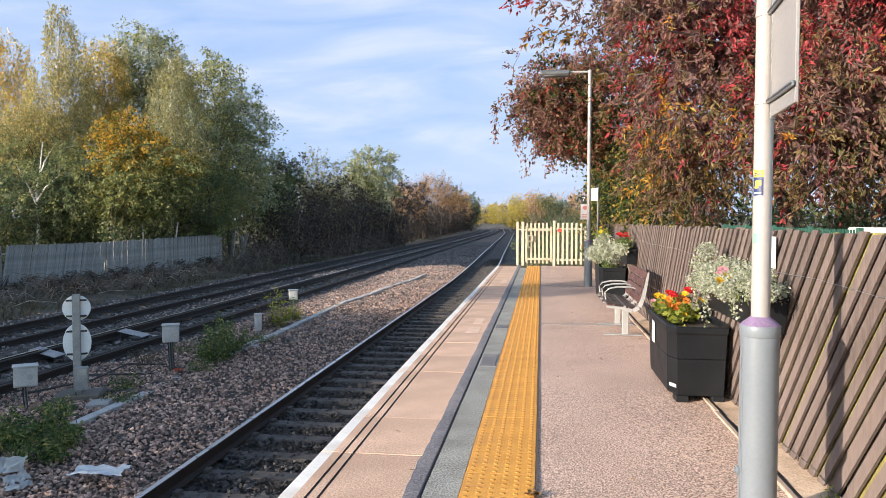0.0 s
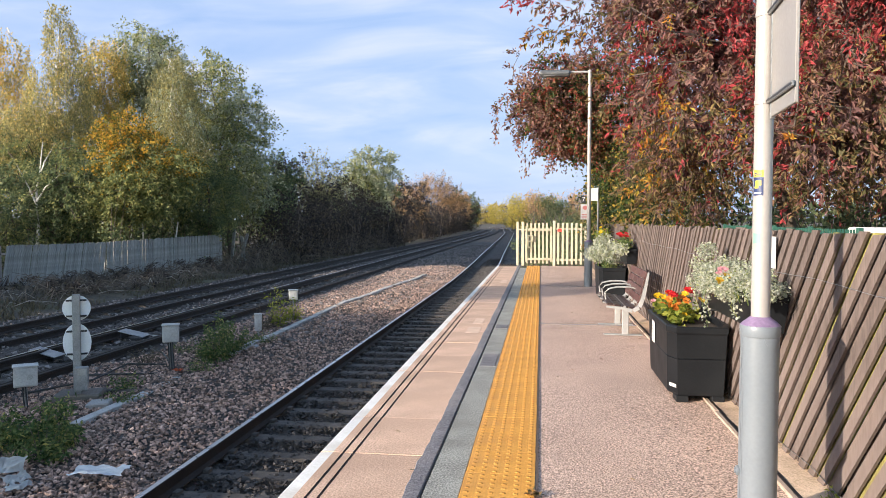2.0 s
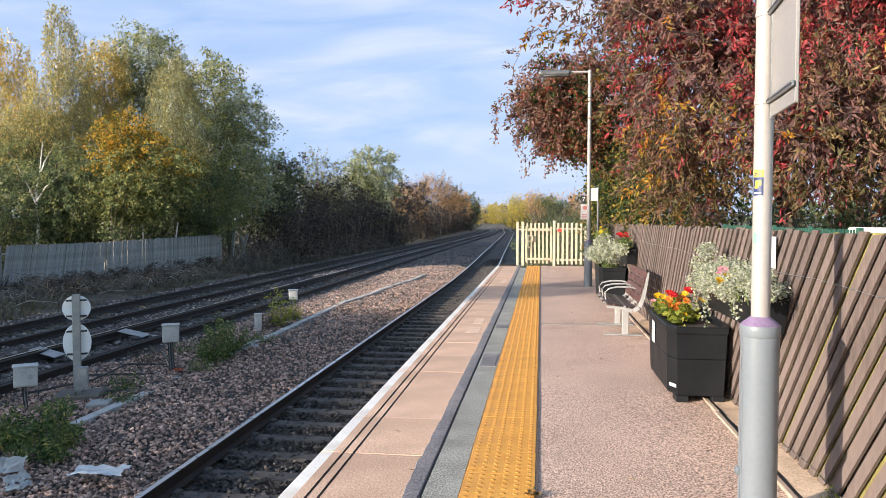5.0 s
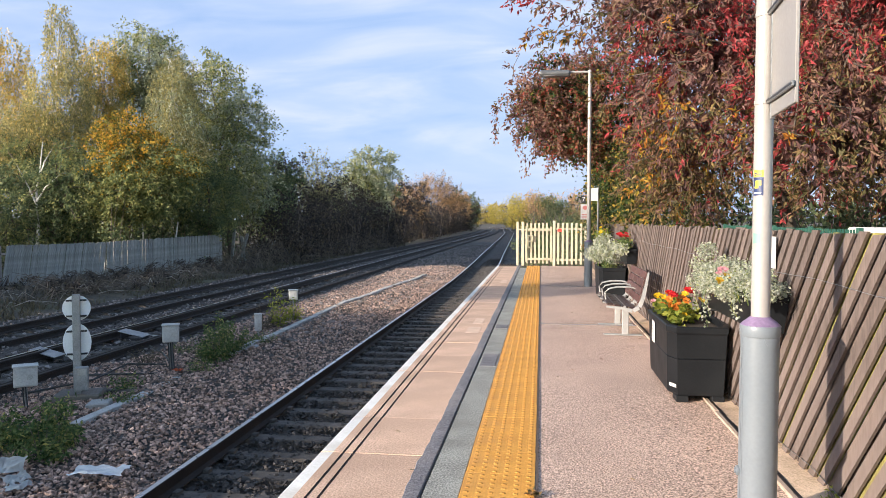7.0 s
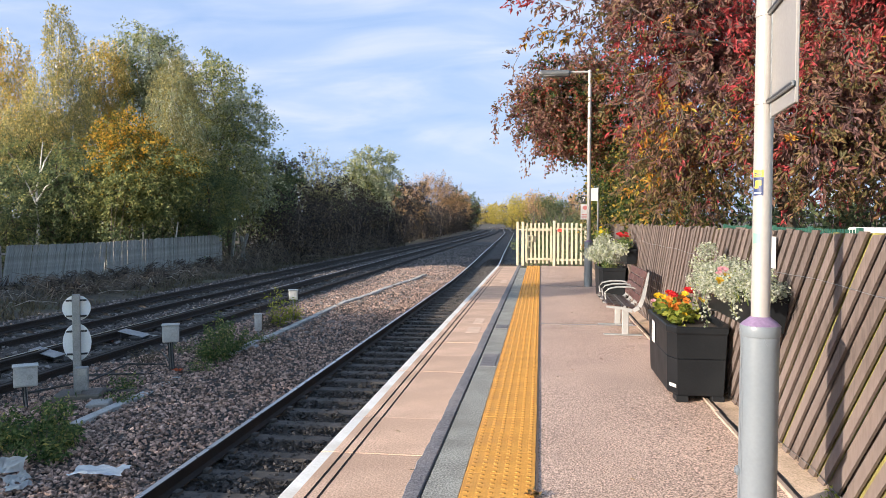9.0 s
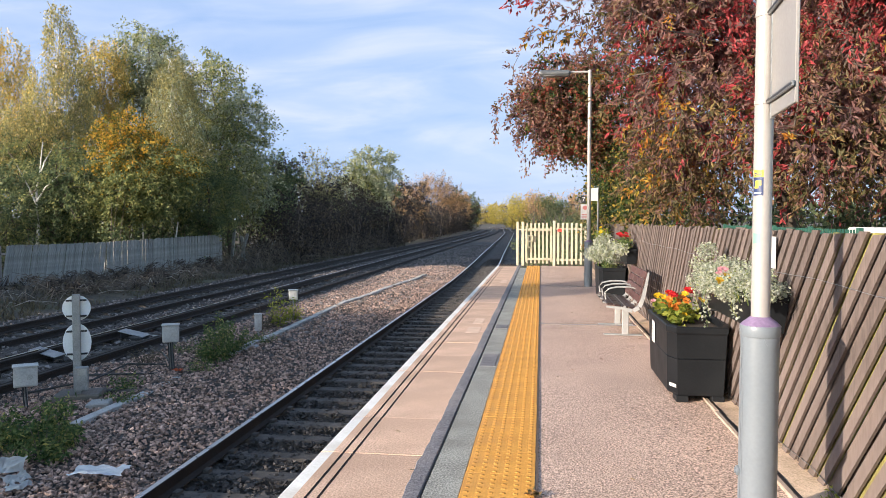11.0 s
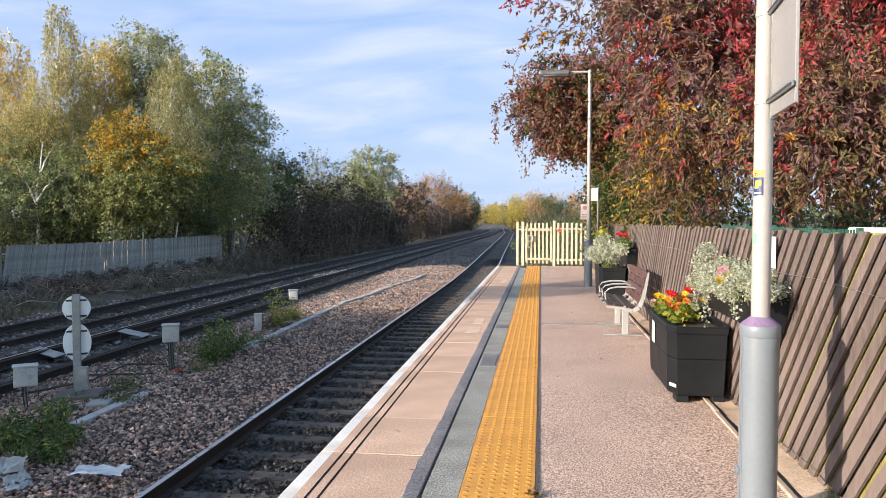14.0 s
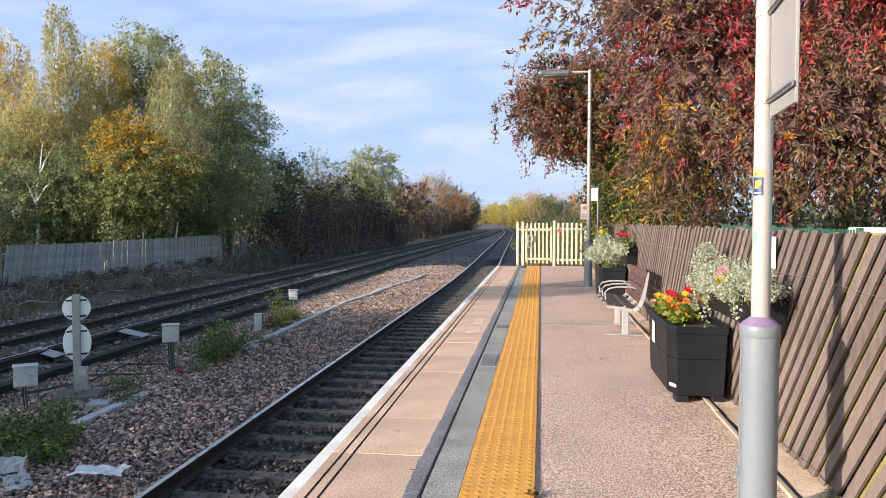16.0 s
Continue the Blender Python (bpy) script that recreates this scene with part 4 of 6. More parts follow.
part("gate_post", bx(1.0, 1.09, -0.045, 0.045, 0, 1.5, 0.008), M["cream"], gate)
part("stile", bx(0.10, 0.16, -0.02, 0.02, 0.12, 1.3, 0.004), M["cream"], gate)
part("stile", bx(0.92, 0.97, -0.02, 0.02, 0.12, 1.3, 0.004), M["cream"], gate)
for z in (0.22, 1.2):
    part("gate_rail", bx(0.161, 0.919, -0.018, 0.018, z - 0.04, z + 0.04, 0.004), M["cream"], gate)
part("hinge_bar", bx(-0.2, 0.16, -0.05, -0.026, 1.18, 1.22, 0.003), M["cream"], gate)
for k in range(6):
    part("pale", PALE_G, None, gate, m=pose(0.16 + 0.13 * k, 0.033, 0))
lock = bmesh.new()
for a in ((0.17, 0.36, 0.98, 1.01), (0.17, 0.36, 0.80, 0.83), (0.17, 0.20, 0.6, 1.01), (0.33, 0.36, 0.80, 1.01), (0.17, 0.27, 0.60, 0.63)):
    box(lock, a[0], a[1], -0.055, -0.02, a[2], a[3], 0.003)
part("lock_guard", lock, M["cream"], gate, "cream steel lock guard")
ends = thing("pale_fence", "cream-painted steel pale fence beside the gate", "fence", (0.5, GY, 0))
for z in (0.2, 1.22):
    part("fence_rail", bx(0.0, 1.16, -0.02, 0.02, z - 0.035, z + 0.035, 0.004), M["cream"], ends)
for k in range(8):
    part("pale", PALE, None, ends, m=pose(0.06 + 0.148 * k, -0.032, 0))
part("warning_plate", bx(0.03, 0.17, -0.052, -0.045, 1.13, 1.23, 0.002), plain("warning_red", (0.62, 0.07, 0.05), 0.5), ends, "small red warning plate")
boards = thing("trespass_grid", "dark timber ridged boards beside the gate", "trespass guard", (-1.14, GY + 0.15, -0.03))
for k in range(5):
    bm = bmesh.new()
    vs = [bm.verts.new(p) for p in ((-0.05, 0, 0), (0.05, 0, 0), (0, 0, 0.06), (-0.05, 0.9, 0), (0.05, 0.9, 0), (0, 0.9, 0.06))]
    for q in ((0, 1, 2), (5, 4, 3), (0, 3, 4, 1), (1, 4, 5, 2), (2, 5, 3, 0)):
        bm.faces.new([vs[i] for i in q])
    part("ridge", bm, M["bark"], boards, m=pose(-0.21 + 0.105 * k, 0, 0))
part("deck", bx(-0.28, 0.28, 0, 0.9, -1.0, -0.002), M["bark"], boards)

# ---- lamp columns ----
PURPLE = surface("purple_band", (0.17, 0.115, 0.20), (0.25, 0.175, 0.28), 8, 0.5, 0.1, 60)
ALU = surface("dull_aluminium", (0.17, 0.175, 0.18), (0.25, 0.255, 0.26), 5, 0.45, 0.05, 50, metal=0.6)
LAMPG = surface("lamp_head_grey", (0.075, 0.078, 0.085), (0.12, 0.125, 0.13), 5, 0.5, 0.05, 50, metal=0.2)
DARK = plain("dark_fitting", (0.03, 0.03, 0.033), 0.5)


def wrap(r, a0, a1, z0, z1, seg=6):
    """A thin curved sheet on a column's side."""
    bm = bmesh.new()
    pts = [(r * math.cos(radians(a0 + (a1 - a0) * i / seg)), r * math.sin(radians(a0 + (a1 - a0) * i / seg))) for i in range(seg + 1)]
    for (xa, ya), (xb, yb) in zip(pts, pts[1:]):
        bm.faces.new([bm.verts.new(p) for p in ((xa, ya, z0), (xb, yb, z0), (xb, yb, z1), (xa, ya, z1))])
    bmesh.ops.remove_doubles(bm, verts=bm.verts, dist=1e-5)
    r_ = bmesh.ops.solidify(bm, geom=bm.faces[:], thickness=0.0008)
    return bm


def column(name, label, y, group):
    ob = thing(name, label, "lamp post", (1.08, y, 0), group=group)
    base = bmesh.new()
    lathe(base, [(0.0905, -0.05), (0.0905, 0.97)], 32)
    lathe(base, [(0.094, 0.971), (0.0955, 0.974), (0.0955, 1.022), (0.094, 1.026)], 32)
    part("base_tube", base, M["grey_paint"], ob, "grey-painted base tube", smooth=True)
    part("collar", lathe(bmesh.new(), [(0.093, 1.0265), (0.076, 1.043), (0.054, 1.060), (0.0455, 1.068)], 32), PURPLE, ob, "purple collar", smooth=True)
    part("shaft", lathe(bmesh.new(), [(0.0445, 1.05), (0.0435, 2.6), (0.039, 4.93), (0.02, 4.95)], 28), M["white_paint"], ob, "white-painted shaft", smooth=True)
    hatch = part("hatch", wrap(0.092, 150, 200, 0.12, 0.80), M["grey_paint"], ob)
    part("hatch_lock", lathe(bmesh.new(), [(0.024, 0), (0.024, 0.012), (0.013, 0.014), (0.013, 0.02)], 16, pose(-0.091, 0.0, 0.29, 0, -90, 0)), M["grey_paint"], hatch)
    cap = bmesh.new()
    edge = [(radians(288 + 22 * u), 0.97 - 0.040 * math.sqrt(1 - u * u)) for u in np.linspace(-1, 1, 13)]
    rims = [[cap.verts.new((r * math.cos(a), r * math.sin(a), z)) for a, z in edge] + [cap.verts.new((r * math.cos(a), r * math.sin(a), 0.9705)) for a, z in edge] for r in (0.0895, 0.0945)]
    for lo, hi in zip(range(12), range(1, 13)):
        cap.faces.new([rims[1][i] for i in (lo, hi, hi + 13, lo + 13)])
        cap.faces.new([rims[0][lo], rims[0][hi], rims[1][hi], rims[1][lo]])
    part("cable_cap", cap, M["grey_paint"], ob)
    part("door_edge", wrap(0.0935, 188, 193, 0.05, 0.968), M["grey_paint"], ob)
    part("arm", tube(bmesh.new(), [(0, 0, 4.90), (-0.18, 0, 4.905), (-0.48, 0, 4.91)], 0.026, 10), M["white_paint"], ob)
    head = bmesh.new()
    box(head, -1.14, -0.44, -0.15, 0.15, 4.81, 4.96, 0.045)
    for v in head.verts:
        t = (-0.44 - v.co.x) / 0.68
        v.co.z += 0.01 * t - 0.02 * abs(v.co.y) / 0.14 * (v.co.z > 4.9)
        v.co.y *= 0.75 + 0.5 * math.sin(math.pi * min(1, t + 0.15)) * 0.6
    lamp_head = part("lamp_head", head, LAMPG, ob, "grey lamp head")
    part("lens", bx(-1.04, -0.6, -0.09, 0.09, 4.812, 4.83, 0.004), plain("lamp_lens", (0.30, 0.31, 0.31), 0.25), lamp_head)
    return ob


near_col = column("lamp_post", "white lamp post with grey base tube and purple collar", 3.75, "lamp posts")
far_col = column("lamp_post", "white lamp post with grey head beside a planter", 16.93, "lamp posts")
for z in (2.06 + 0.06, 2.545):
    part("clamp_band", lathe(bmesh.new(), [(0.0445, z - 0.012), (0.047, z - 0.010), (0.047, z + 0.010), (0.0445, z + 0.012)], 28), M["white_paint"], near_col)

# the sign by the near column, seen from its blank side
sign = thing("platform_sign", "blank-backed platform sign on grey channels", "sign", (1.12, 3.70, 2.06))
SIGNB = surface("sign_back", (0.23, 0.215, 0.205), (0.28, 0.26, 0.25), 2.5, 0.45, 0.05, 60, stain=(0.22, 0.21, 0.205))
panel = part("panel", bx(-0.008, 0.008, -0.475, 0.0, -0.02, 0.76, 0.003), SIGNB, sign, m=pose(-0.02, 0, 0, 0, 0, -5))
for z in (0.06, 0.485):
    part("channel", bx(-0.024, -0.011, -0.485, 0.03, z - 0.013, z + 0.013, 0.003), ALU, sign, "grey aluminium channel", m=pose(-0.02, 0, 0, 0, 0, -5))
    part("channel_slot", bx(-0.0265, -0.0245, -0.485, 0.03, z - 0.004, z + 0.004), DARK, sign, m=pose(-0.02, 0, 0, 0, 0, -5))
part("edge_strip", bx(-0.012, 0.012, -0.03, -0.008, -0.03, 0.76, 0.003), ALU, sign, m=pose(-0.02, 0, 0, 0, 0, -5))

# notices on the near column
YEL, BLU = plain("notice_yellow", (0.75, 0.60, 0.05), 0.45), plain("notice_blue", (0.02, 0.035, 0.11), 0.45)


notice = thing("camera_notice", "small yellow and dark blue notice stuck on the lamp post", "notice", (1.08, 3.75, 0))
part("header", wrap(0.0447, 185, 258, 1.755, 1.79), YEL, notice)
part("field", wrap(0.0447, 185, 258, 1.665, 1.754), BLU, notice)
part("pictogram", wrap(0.0453, 205, 245, 1.712, 1.738), YEL, notice)
part("pictogram_base", wrap(0.0453, 200, 228, 1.70, 1.710), YEL, notice)
for z in (1.772, 1.763):
    part("text_bar", wrap(0.0453, 195, 248, z, z + 0.005), BLU, notice)
part("text_bar", wrap(0.0453, 195, 245, 1.675, 1.68), plain("notice_white", (0.7, 0.7, 0.7), 0.5), notice)
sticker = thing("round_sticker", "faded round green sticker on the lamp post", "sticker", (1.08, 3.75, 0))
part("disc", wrap(0.0449, 195, 245, 1.43, 1.48), plain("faded_green", (0.17, 0.36, 0.27), 0.5), sticker)

# signs by the far column
SIGNW = surface("sign_white", (0.50, 0.48, 0.47), (0.60, 0.58, 0.57), 6, 0.4, 0.0, 60)
seven = thing("number_sign", "small black platform sign with a white numeral", "sign", (0.965, 17.03, 2.0))
part("plate", bx(-0.05, 0.05, -0.006, 0.006, -0.09, 0.09, 0.002), DARK, seven)
fc = bpy.data.curves.new("numeral", "FONT")
fc.body, fc.size, fc.extrude, fc.align_x, fc.align_y = "7", 0.16, 0.001, "CENTER", "CENTER"
num = new("numeral", fc)
num.parent, num.matrix_basis = seven, pose(0, -0.0075, 0, 90, 0, 0)
fc.materials.append(SIGNW)
warn = thing("warning_sign", "white sign with a red disc on the lamp post", "sign", (1.01, 17.03, 1.72))
part("plate", bx(-0.11, 0.09, -0.006, 0.006, -0.18, 0.17, 0.003), SIGNW, warn)
RED = plain("sign_red", (0.5, 0.16, 0.15), 0.5)
ring = bmesh.new()
lathe(ring, [(0.05, 0), (0.05, 0.003)], 24, pose(-0.01, -0.0065, 0.09, 90, 0, 0))
part("red_disc", ring, RED, warn)
for z in (-0.06, -0.1, -0.14):
    part("text_bar", bx(-0.085, 0.065, -0.0085, -0.0065, z - 0.012, z + 0.006), RED, warn)
post_sign = thing("post_sign", "plain white sign on a thin grey post", "sign", (1.34, 17.6, 0))
part("post", lathe(bmesh.new(), [(0.025, -0.05), (0.025, 2.3)], 12), ALU, post_sign)
part("plate", bx(-0.20, -0.005, -0.04, -0.028, 1.98, 2.29, 0.003), SIGNW, post_sign)

# ---- planters, troughs and flowers ----
BLACK = surface("black_plastic", (0.0055, 0.0065, 0.0085), (0.010, 0.0118, 0.0145), 4, 0.5, 0.08, 80, stain=(0.015, 0.0165, 0.019), spec=0.25)
COMPOST = surface("compost", (0.02, 0.014, 0.01), (0.06, 0.042, 0.03), 20, 0.95, 0.9, 60)


def octagon(hx, hy, cxx, cyy):
    return [(-hx + cxx, -hy), (hx - cxx, -hy), (hx, -hy + cyy), (hx, hy - cyy), (hx - cxx, hy), (-hx + cxx, hy), (-hx, hy - cyy), (-hx, -hy + cyy)]


def loft(bm, levels):
    """Walls through rings of equally many points; levels: (ring, z)."""
    rings = [[bm.verts.new((x, y, z)) for x, y in ring_] for ring_, z in levels]
    for a, b in zip(rings, rings[1:]):
        for i in range(len(a)):
            bm.faces.new((a[i], a[(i + 1) % len(a)], b[(i + 1) % len(a)], b[i]))
    bm.faces.new(rings[0][::-1])
    bm.faces.new(rings[-1])
    return bm


def planter(label, y):
    ob = thing("planter", label, "planter", (1.338, y, 0), group="planters along the fence")
    ob.scale = (1.05, 1.0, 1.06)
    o = lambda hx, hy: octagon(hx, hy, 0.055, 0.17)
    low = loft(bmesh.new(), [(o(0.228, 0.652), 0.055), (o(0.232, 0.656), 0.07), (o(0.241, 0.672), 0.345), (o(0.237, 0.668), 0.349)])
    part("lower_tier", low, BLACK, ob)
    up = loft(bmesh.new(), [(o(0.237, 0.668), 0.351), (o(0.242, 0.673), 0.355), (o(0.247, 0.682), 0.545), (o(0.255, 0.690), 0.56), (o(0.255, 0.690), 0.60), (o(0.247, 0.682), 0.61), (o(0.215, 0.650), 0.61), (o(0.213, 0.648), 0.55)])
    rim = part("upper_tier", up, BLACK, ob)
    for sx in (-1, 1):
        for sy in (-1, 1):
            part("foot", bx(-0.05, 0.05, -0.08, 0.08, 0, 0.054, 0.006), BLACK, ob, m=pose(0.14 * sx, 0.57 * sy, 0))
    soil_ = bmesh.new()
    lev = [soil_.verts.new((x, yy, 0.565 + 0.01 * noise.noise(Vector((x * 9, yy * 9, 2))))) for x, yy in o(0.212, 0.647)]
    soil_.faces.new(lev)
    part("compost", soil_, COMPOST, rim)
    return ob


planter("black plastic planter with red and yellow flowers on the platform", 6.93)
planter("black plastic planter with silver foliage beyond the bench", 14.3)
tag = thing("planter_label", "white paper label with red bars on the planter", "label", (1.071, 7.09, 0.48))
part("sheet", bx(-0.004, 0, -0.075, 0.075, -0.10, 0.10), SIGNW, tag)
for z in (0.05, 0.02, -0.01, -0.04):
    part("text_bar", bx(-0.0055, -0.0042, -0.05, 0.05, z - 0.006, z + 0.006), plain("faded_red", (0.62, 0.30, 0.28), 0.6), tag)
badge = thing("maker_badge", "small white oval badge on the planter foot", "badge", (1.118, 6.312, 0.14))
part("plate", bx(-0.05, 0.05, -0.003, 0, -0.014, 0.014, 0.002), SIGNW, badge, m=pose(0, 0, 0, 0, 0, -66))


def bloom_mesh(name, r, petals, colour, cup=0.35):
    """A flower: a ring of rounded petals and a small heart."""
    bm = bmesh.new()
    for layer, k in ((1.0, 0), (0.66, 0.5)):
        for i in range(petals):
            a = (i + k) * math.tau / petals
            c, s = math.cos(a), math.sin(a)
            w = math.pi / petals * 1.15
            zz = r * cup * (1.5 - layer)
            p = [(0.1 * r * c, 0.1 * r * s, 0)] + [(layer * r * f_ * math.cos(a + d), layer * r * f_ * math.sin(a + d), zz * f_) for f_, d in ((0.6, -w), (1.0, -w * 0.5), (1.0, w * 0.5), (0.6, w))]
            bm.faces.new([bm.verts.new(q) for q in p])
    return mesh_of(bm, name, colour)


def petal(name, c):
    return foliage(name, [(0, tuple(v * 0.75 for v in c)), (1, c)], 0.5, 0.3)


BLOOMS = {n: bloom_mesh(n, r, k, petal(n + "_petal", c)) for n, r, k, c in (
    ("red_flower", 0.043, 7, (0.62, 0.02, 0.025)), ("yellow_flower", 0.035, 6, (0.75, 0.48, 0.02)), ("orange_flower", 0.037, 7, (0.72, 0.22, 0.03)),
    ("pink_flower", 0.036, 6, (0.7, 0.32, 0.36)), ("white_flower", 0.032, 6, (0.75, 0.7, 0.66)))}


def planting(name, label, at, leaves, blooms, seed, size=0.05):
    """A mass of bedding plants: leaf clumps on thin stems, and single flowers."""
    g = rng(seed)
    ob = thing(name, label, "plant", at)
    stems = bmesh.new()
    for kind, cs, rad, n in leaves:
        cs = np.array(cs)
        pts = clump_points(g, cs, np.array([rad] * len(cs)), n, 0.45)
        pts[:, 2] = np.maximum(pts[:, 2], -0.25)
        part("foliage", leaf_mesh("foliage", pts, size, F[kind], seed + len(pts), 0.75, 0.15), None, ob)
        for c in cs:
            for _ in range(3):
                tube(stems, [(c[0] * 0.8, c[1], -0.03), (c[0] * 0.9 + g.normal() * 0.02, c[1] + g.normal() * 0.03, max(0.02, c[2] * 0.6)), (c[0] + g.normal() * 0.03, c[1] + g.normal() * 0.05, c[2])], [0.004, 0.003, 0.002], 5)
    part("stems", stems, F["weed"], ob, kind="stuff")
    for nm, x, y, z in blooms:
        part(nm, BLOOMS[nm], None, ob, m=pose(x, y, z, 35 + g.uniform(-25, 25), g.uniform(-30, 10), g.uniform(0, 60)))
    return ob


g9 = rng(77)
planting("flower_bed", "red, orange and yellow flowers with lime leaves in a planter", (1.336, 6.93, 0.604),
         [("lime", [(-0.13, -0.25, 0.05), (-0.1, 0.1, 0.10), (-0.14, 0.35, 0.09), (0.0, -0.05, 0.10)], 0.12, 300), ("weed", [(-0.05, 0.2, 0.12), (0.02, 0.4, 0.14), (-0.1, 0.5, 0.08)], 0.12, 260)],
         [("red_flower", -0.13, 0.12, 0.25), ("red_flower", -0.07, 0.2, 0.22), ("red_flower", 0.02, 0.02, 0.29), ("red_flower", 0.05, 0.07, 0.27), ("red_flower", -0.11, 0.05, 0.23), ("yellow_flower", -0.2, 0.45, 0.18), ("yellow_flower", -0.19, 0.4, 0.2), ("yellow_flower", 0.1, 0.3, 0.26), ("yellow_flower", 0.13, 0.0, 0.20), ("yellow_flower", 0.15, -0.05, 0.19),
          ("orange_flower", -0.12, 0.1, 0.13), ("orange_flower", -0.08, -0.05, 0.16), ("orange_flower", -0.1, 0.0, 0.11), ("orange_flower", -0.16, 0.3, 0.12), ("orange_flower", -0.06, 0.05, 0.18), ("orange_flower", 0.0, 0.2, 0.2), ("white_flower", 0.05, -0.1, 0.12), ("white_flower", 0.08, -0.02, 0.15), ("pink_flower", -0.21, 0.52, 0.12), ("yellow_flower", -0.05, -0.2, 0.08), ("orange_flower", -0.15, 0.0, 0.2), ("orange_flower", -0.12, -0.15, 0.14), ("orange_flower", -0.02, -0.12, 0.2), ("yellow_flower", -0.17, 0.2, 0.2), ("orange_flower", -0.18, 0.15, 0.14), ("yellow_flower", -0.1, 0.33, 0.22), ("yellow_flower", 0.02, 0.15, 0.24), ("orange_flower", -0.08, 0.42, 0.16)], 300, 0.062)
planting("silver_shrub", "silver-leaved plant with yellow flowers in a planter", (1.32, 14.3, 0.604),
         [("silver", [(-0.12 + g9.normal() * 0.08, y, 0.37 + g9.normal() * 0.09) for y in np.linspace(-0.55, 0.55, 12)], 0.2, 2600), ("lime", [(-0.1, 0.3, 0.66), (-0.15, 0.5, 0.64)], 0.14, 220), ("weed", [(-0.1, -0.4, 0.05), (0.02, -0.2, 0.07)], 0.1, 160)],
         [("yellow_flower", -0.15, 0.3, 0.78), ("yellow_flower", -0.1, 0.1, 0.74), ("yellow_flower", -0.18, -0.1, 0.7)], 310, 0.045)


def trough(label, y0, y1):
    ob = thing("fence_trough", label, "trough", (1.5, y0, 0.80), group="troughs hung on the fence")
    L = y1 - y0
    o = lambda a, b: [(-a, b), (a, b), (a, L - b), (-a, L - b)]
    tub = part("box", loft(bmesh.new(), [(o(0.075, 0.03), 0), (o(0.095, 0.0), 0.215), (o(0.103, -0.01), 0.22), (o(0.103, -0.01), 0.245), (o(0.09, 0.01), 0.245), (o(0.085, 0.015), 0.2)]), BLACK, ob)
    for y in (0.2, L - 0.2):
        part("bracket", bx(-0.1, 0.1, y - 0.015, y + 0.015, -0.012, -0.001, 0.002), DARK, tub)
    return ob


trough("black trough of trailing silver foliage hung on the slat fence", 4.93, 6.45)
trough("black trough with red flowers hung on the slat fence", 12.35, 13.45)
planting("trailing_plant", "pale silver trailing foliage spilling from a fence trough", (1.47, 5.0, 1.0),
         [("silver", [(-0.06 + g9.normal() * 0.07, y, 0.10 + g9.normal() * 0.05) for y in np.linspace(-0.32, 1.6, 22)] + [(-0.13, y, 0.03 + g9.normal() * 0.04) for y in (0.3, 0.62, 0.95, 1.2, 1.5)] + [(-0.02, y, 0.19) for y in (0.3, 0.7, 1.05)], 0.10, 11500), ("lime", [(-0.03, 0.62, 0.12)], 0.07, 90)],
         [("pink_flower", -0.11, 0.72, 0.16), ("pink_flower", -0.13, 0.68, 0.14), ("pink_flower", -0.11, 0.64, 0.17), ("yellow_flower", -0.16, 0.55, 0.10), ("yellow_flower", -0.17, 0.52, 0.08), ("yellow_flower", -0.12, 0.5, 0.13)], 320, 0.021)
strands = bmesh.new()
sp_pts = []
for y, d in ((0.98, 0.30), (0.9, 0.22), (1.3, 0.2), (0.1, 0.12)):
    ln = [(-0.18 - 0.02 * math.sin(t * 5), y - 0.06 * t, 0.0 - d * t) for t in (0, 0.3, 0.6, 1)]
    tube(strands, ln, 0.003, 5)
    for t in np.linspace(0, 1, 26):
        sp_pts.append((-0.18 + g9.normal() * 0.015, y - 0.06 * t + g9.normal() * 0.015, -d * t))
trail = thing("trailing_strands", "silver strands hanging below a fence trough", "plant", (1.47, 5.0, 1.0))
part("stems", strands, F["weed"], trail)
part("foliage", leaf_mesh("foliage", np.array(sp_pts), 0.028, F["silver"], 330, 0.8), None, trail)
planting("red_geraniums", "red geraniums and pale foliage in a fence trough", (1.48, 12.35, 1.03),
         [("weed", [(-0.05, y, 0.10) for y in (0.1, 0.35, 0.6, 0.85)], 0.12, 420), ("silver", [(-0.13, y, 0.02) for y in (-0.05, 0.2, 0.5, 0.9, 1.1)], 0.13, 620)],
         [("red_flower", -0.05 + g9.normal() * 0.06, 0.1 + 0.1 * i, 0.24 + g9.normal() * 0.03) for i in range(10)], 340, 0.055)
paper = thing("paper_notice", "blank white paper notice fixed to the fence", "notice", (1.585, 5.28, 1.33))
part("sheet", bx(-0.004, 0, -0.10, 0.06, -0.12, 0.10, 0), SIGNW, paper)


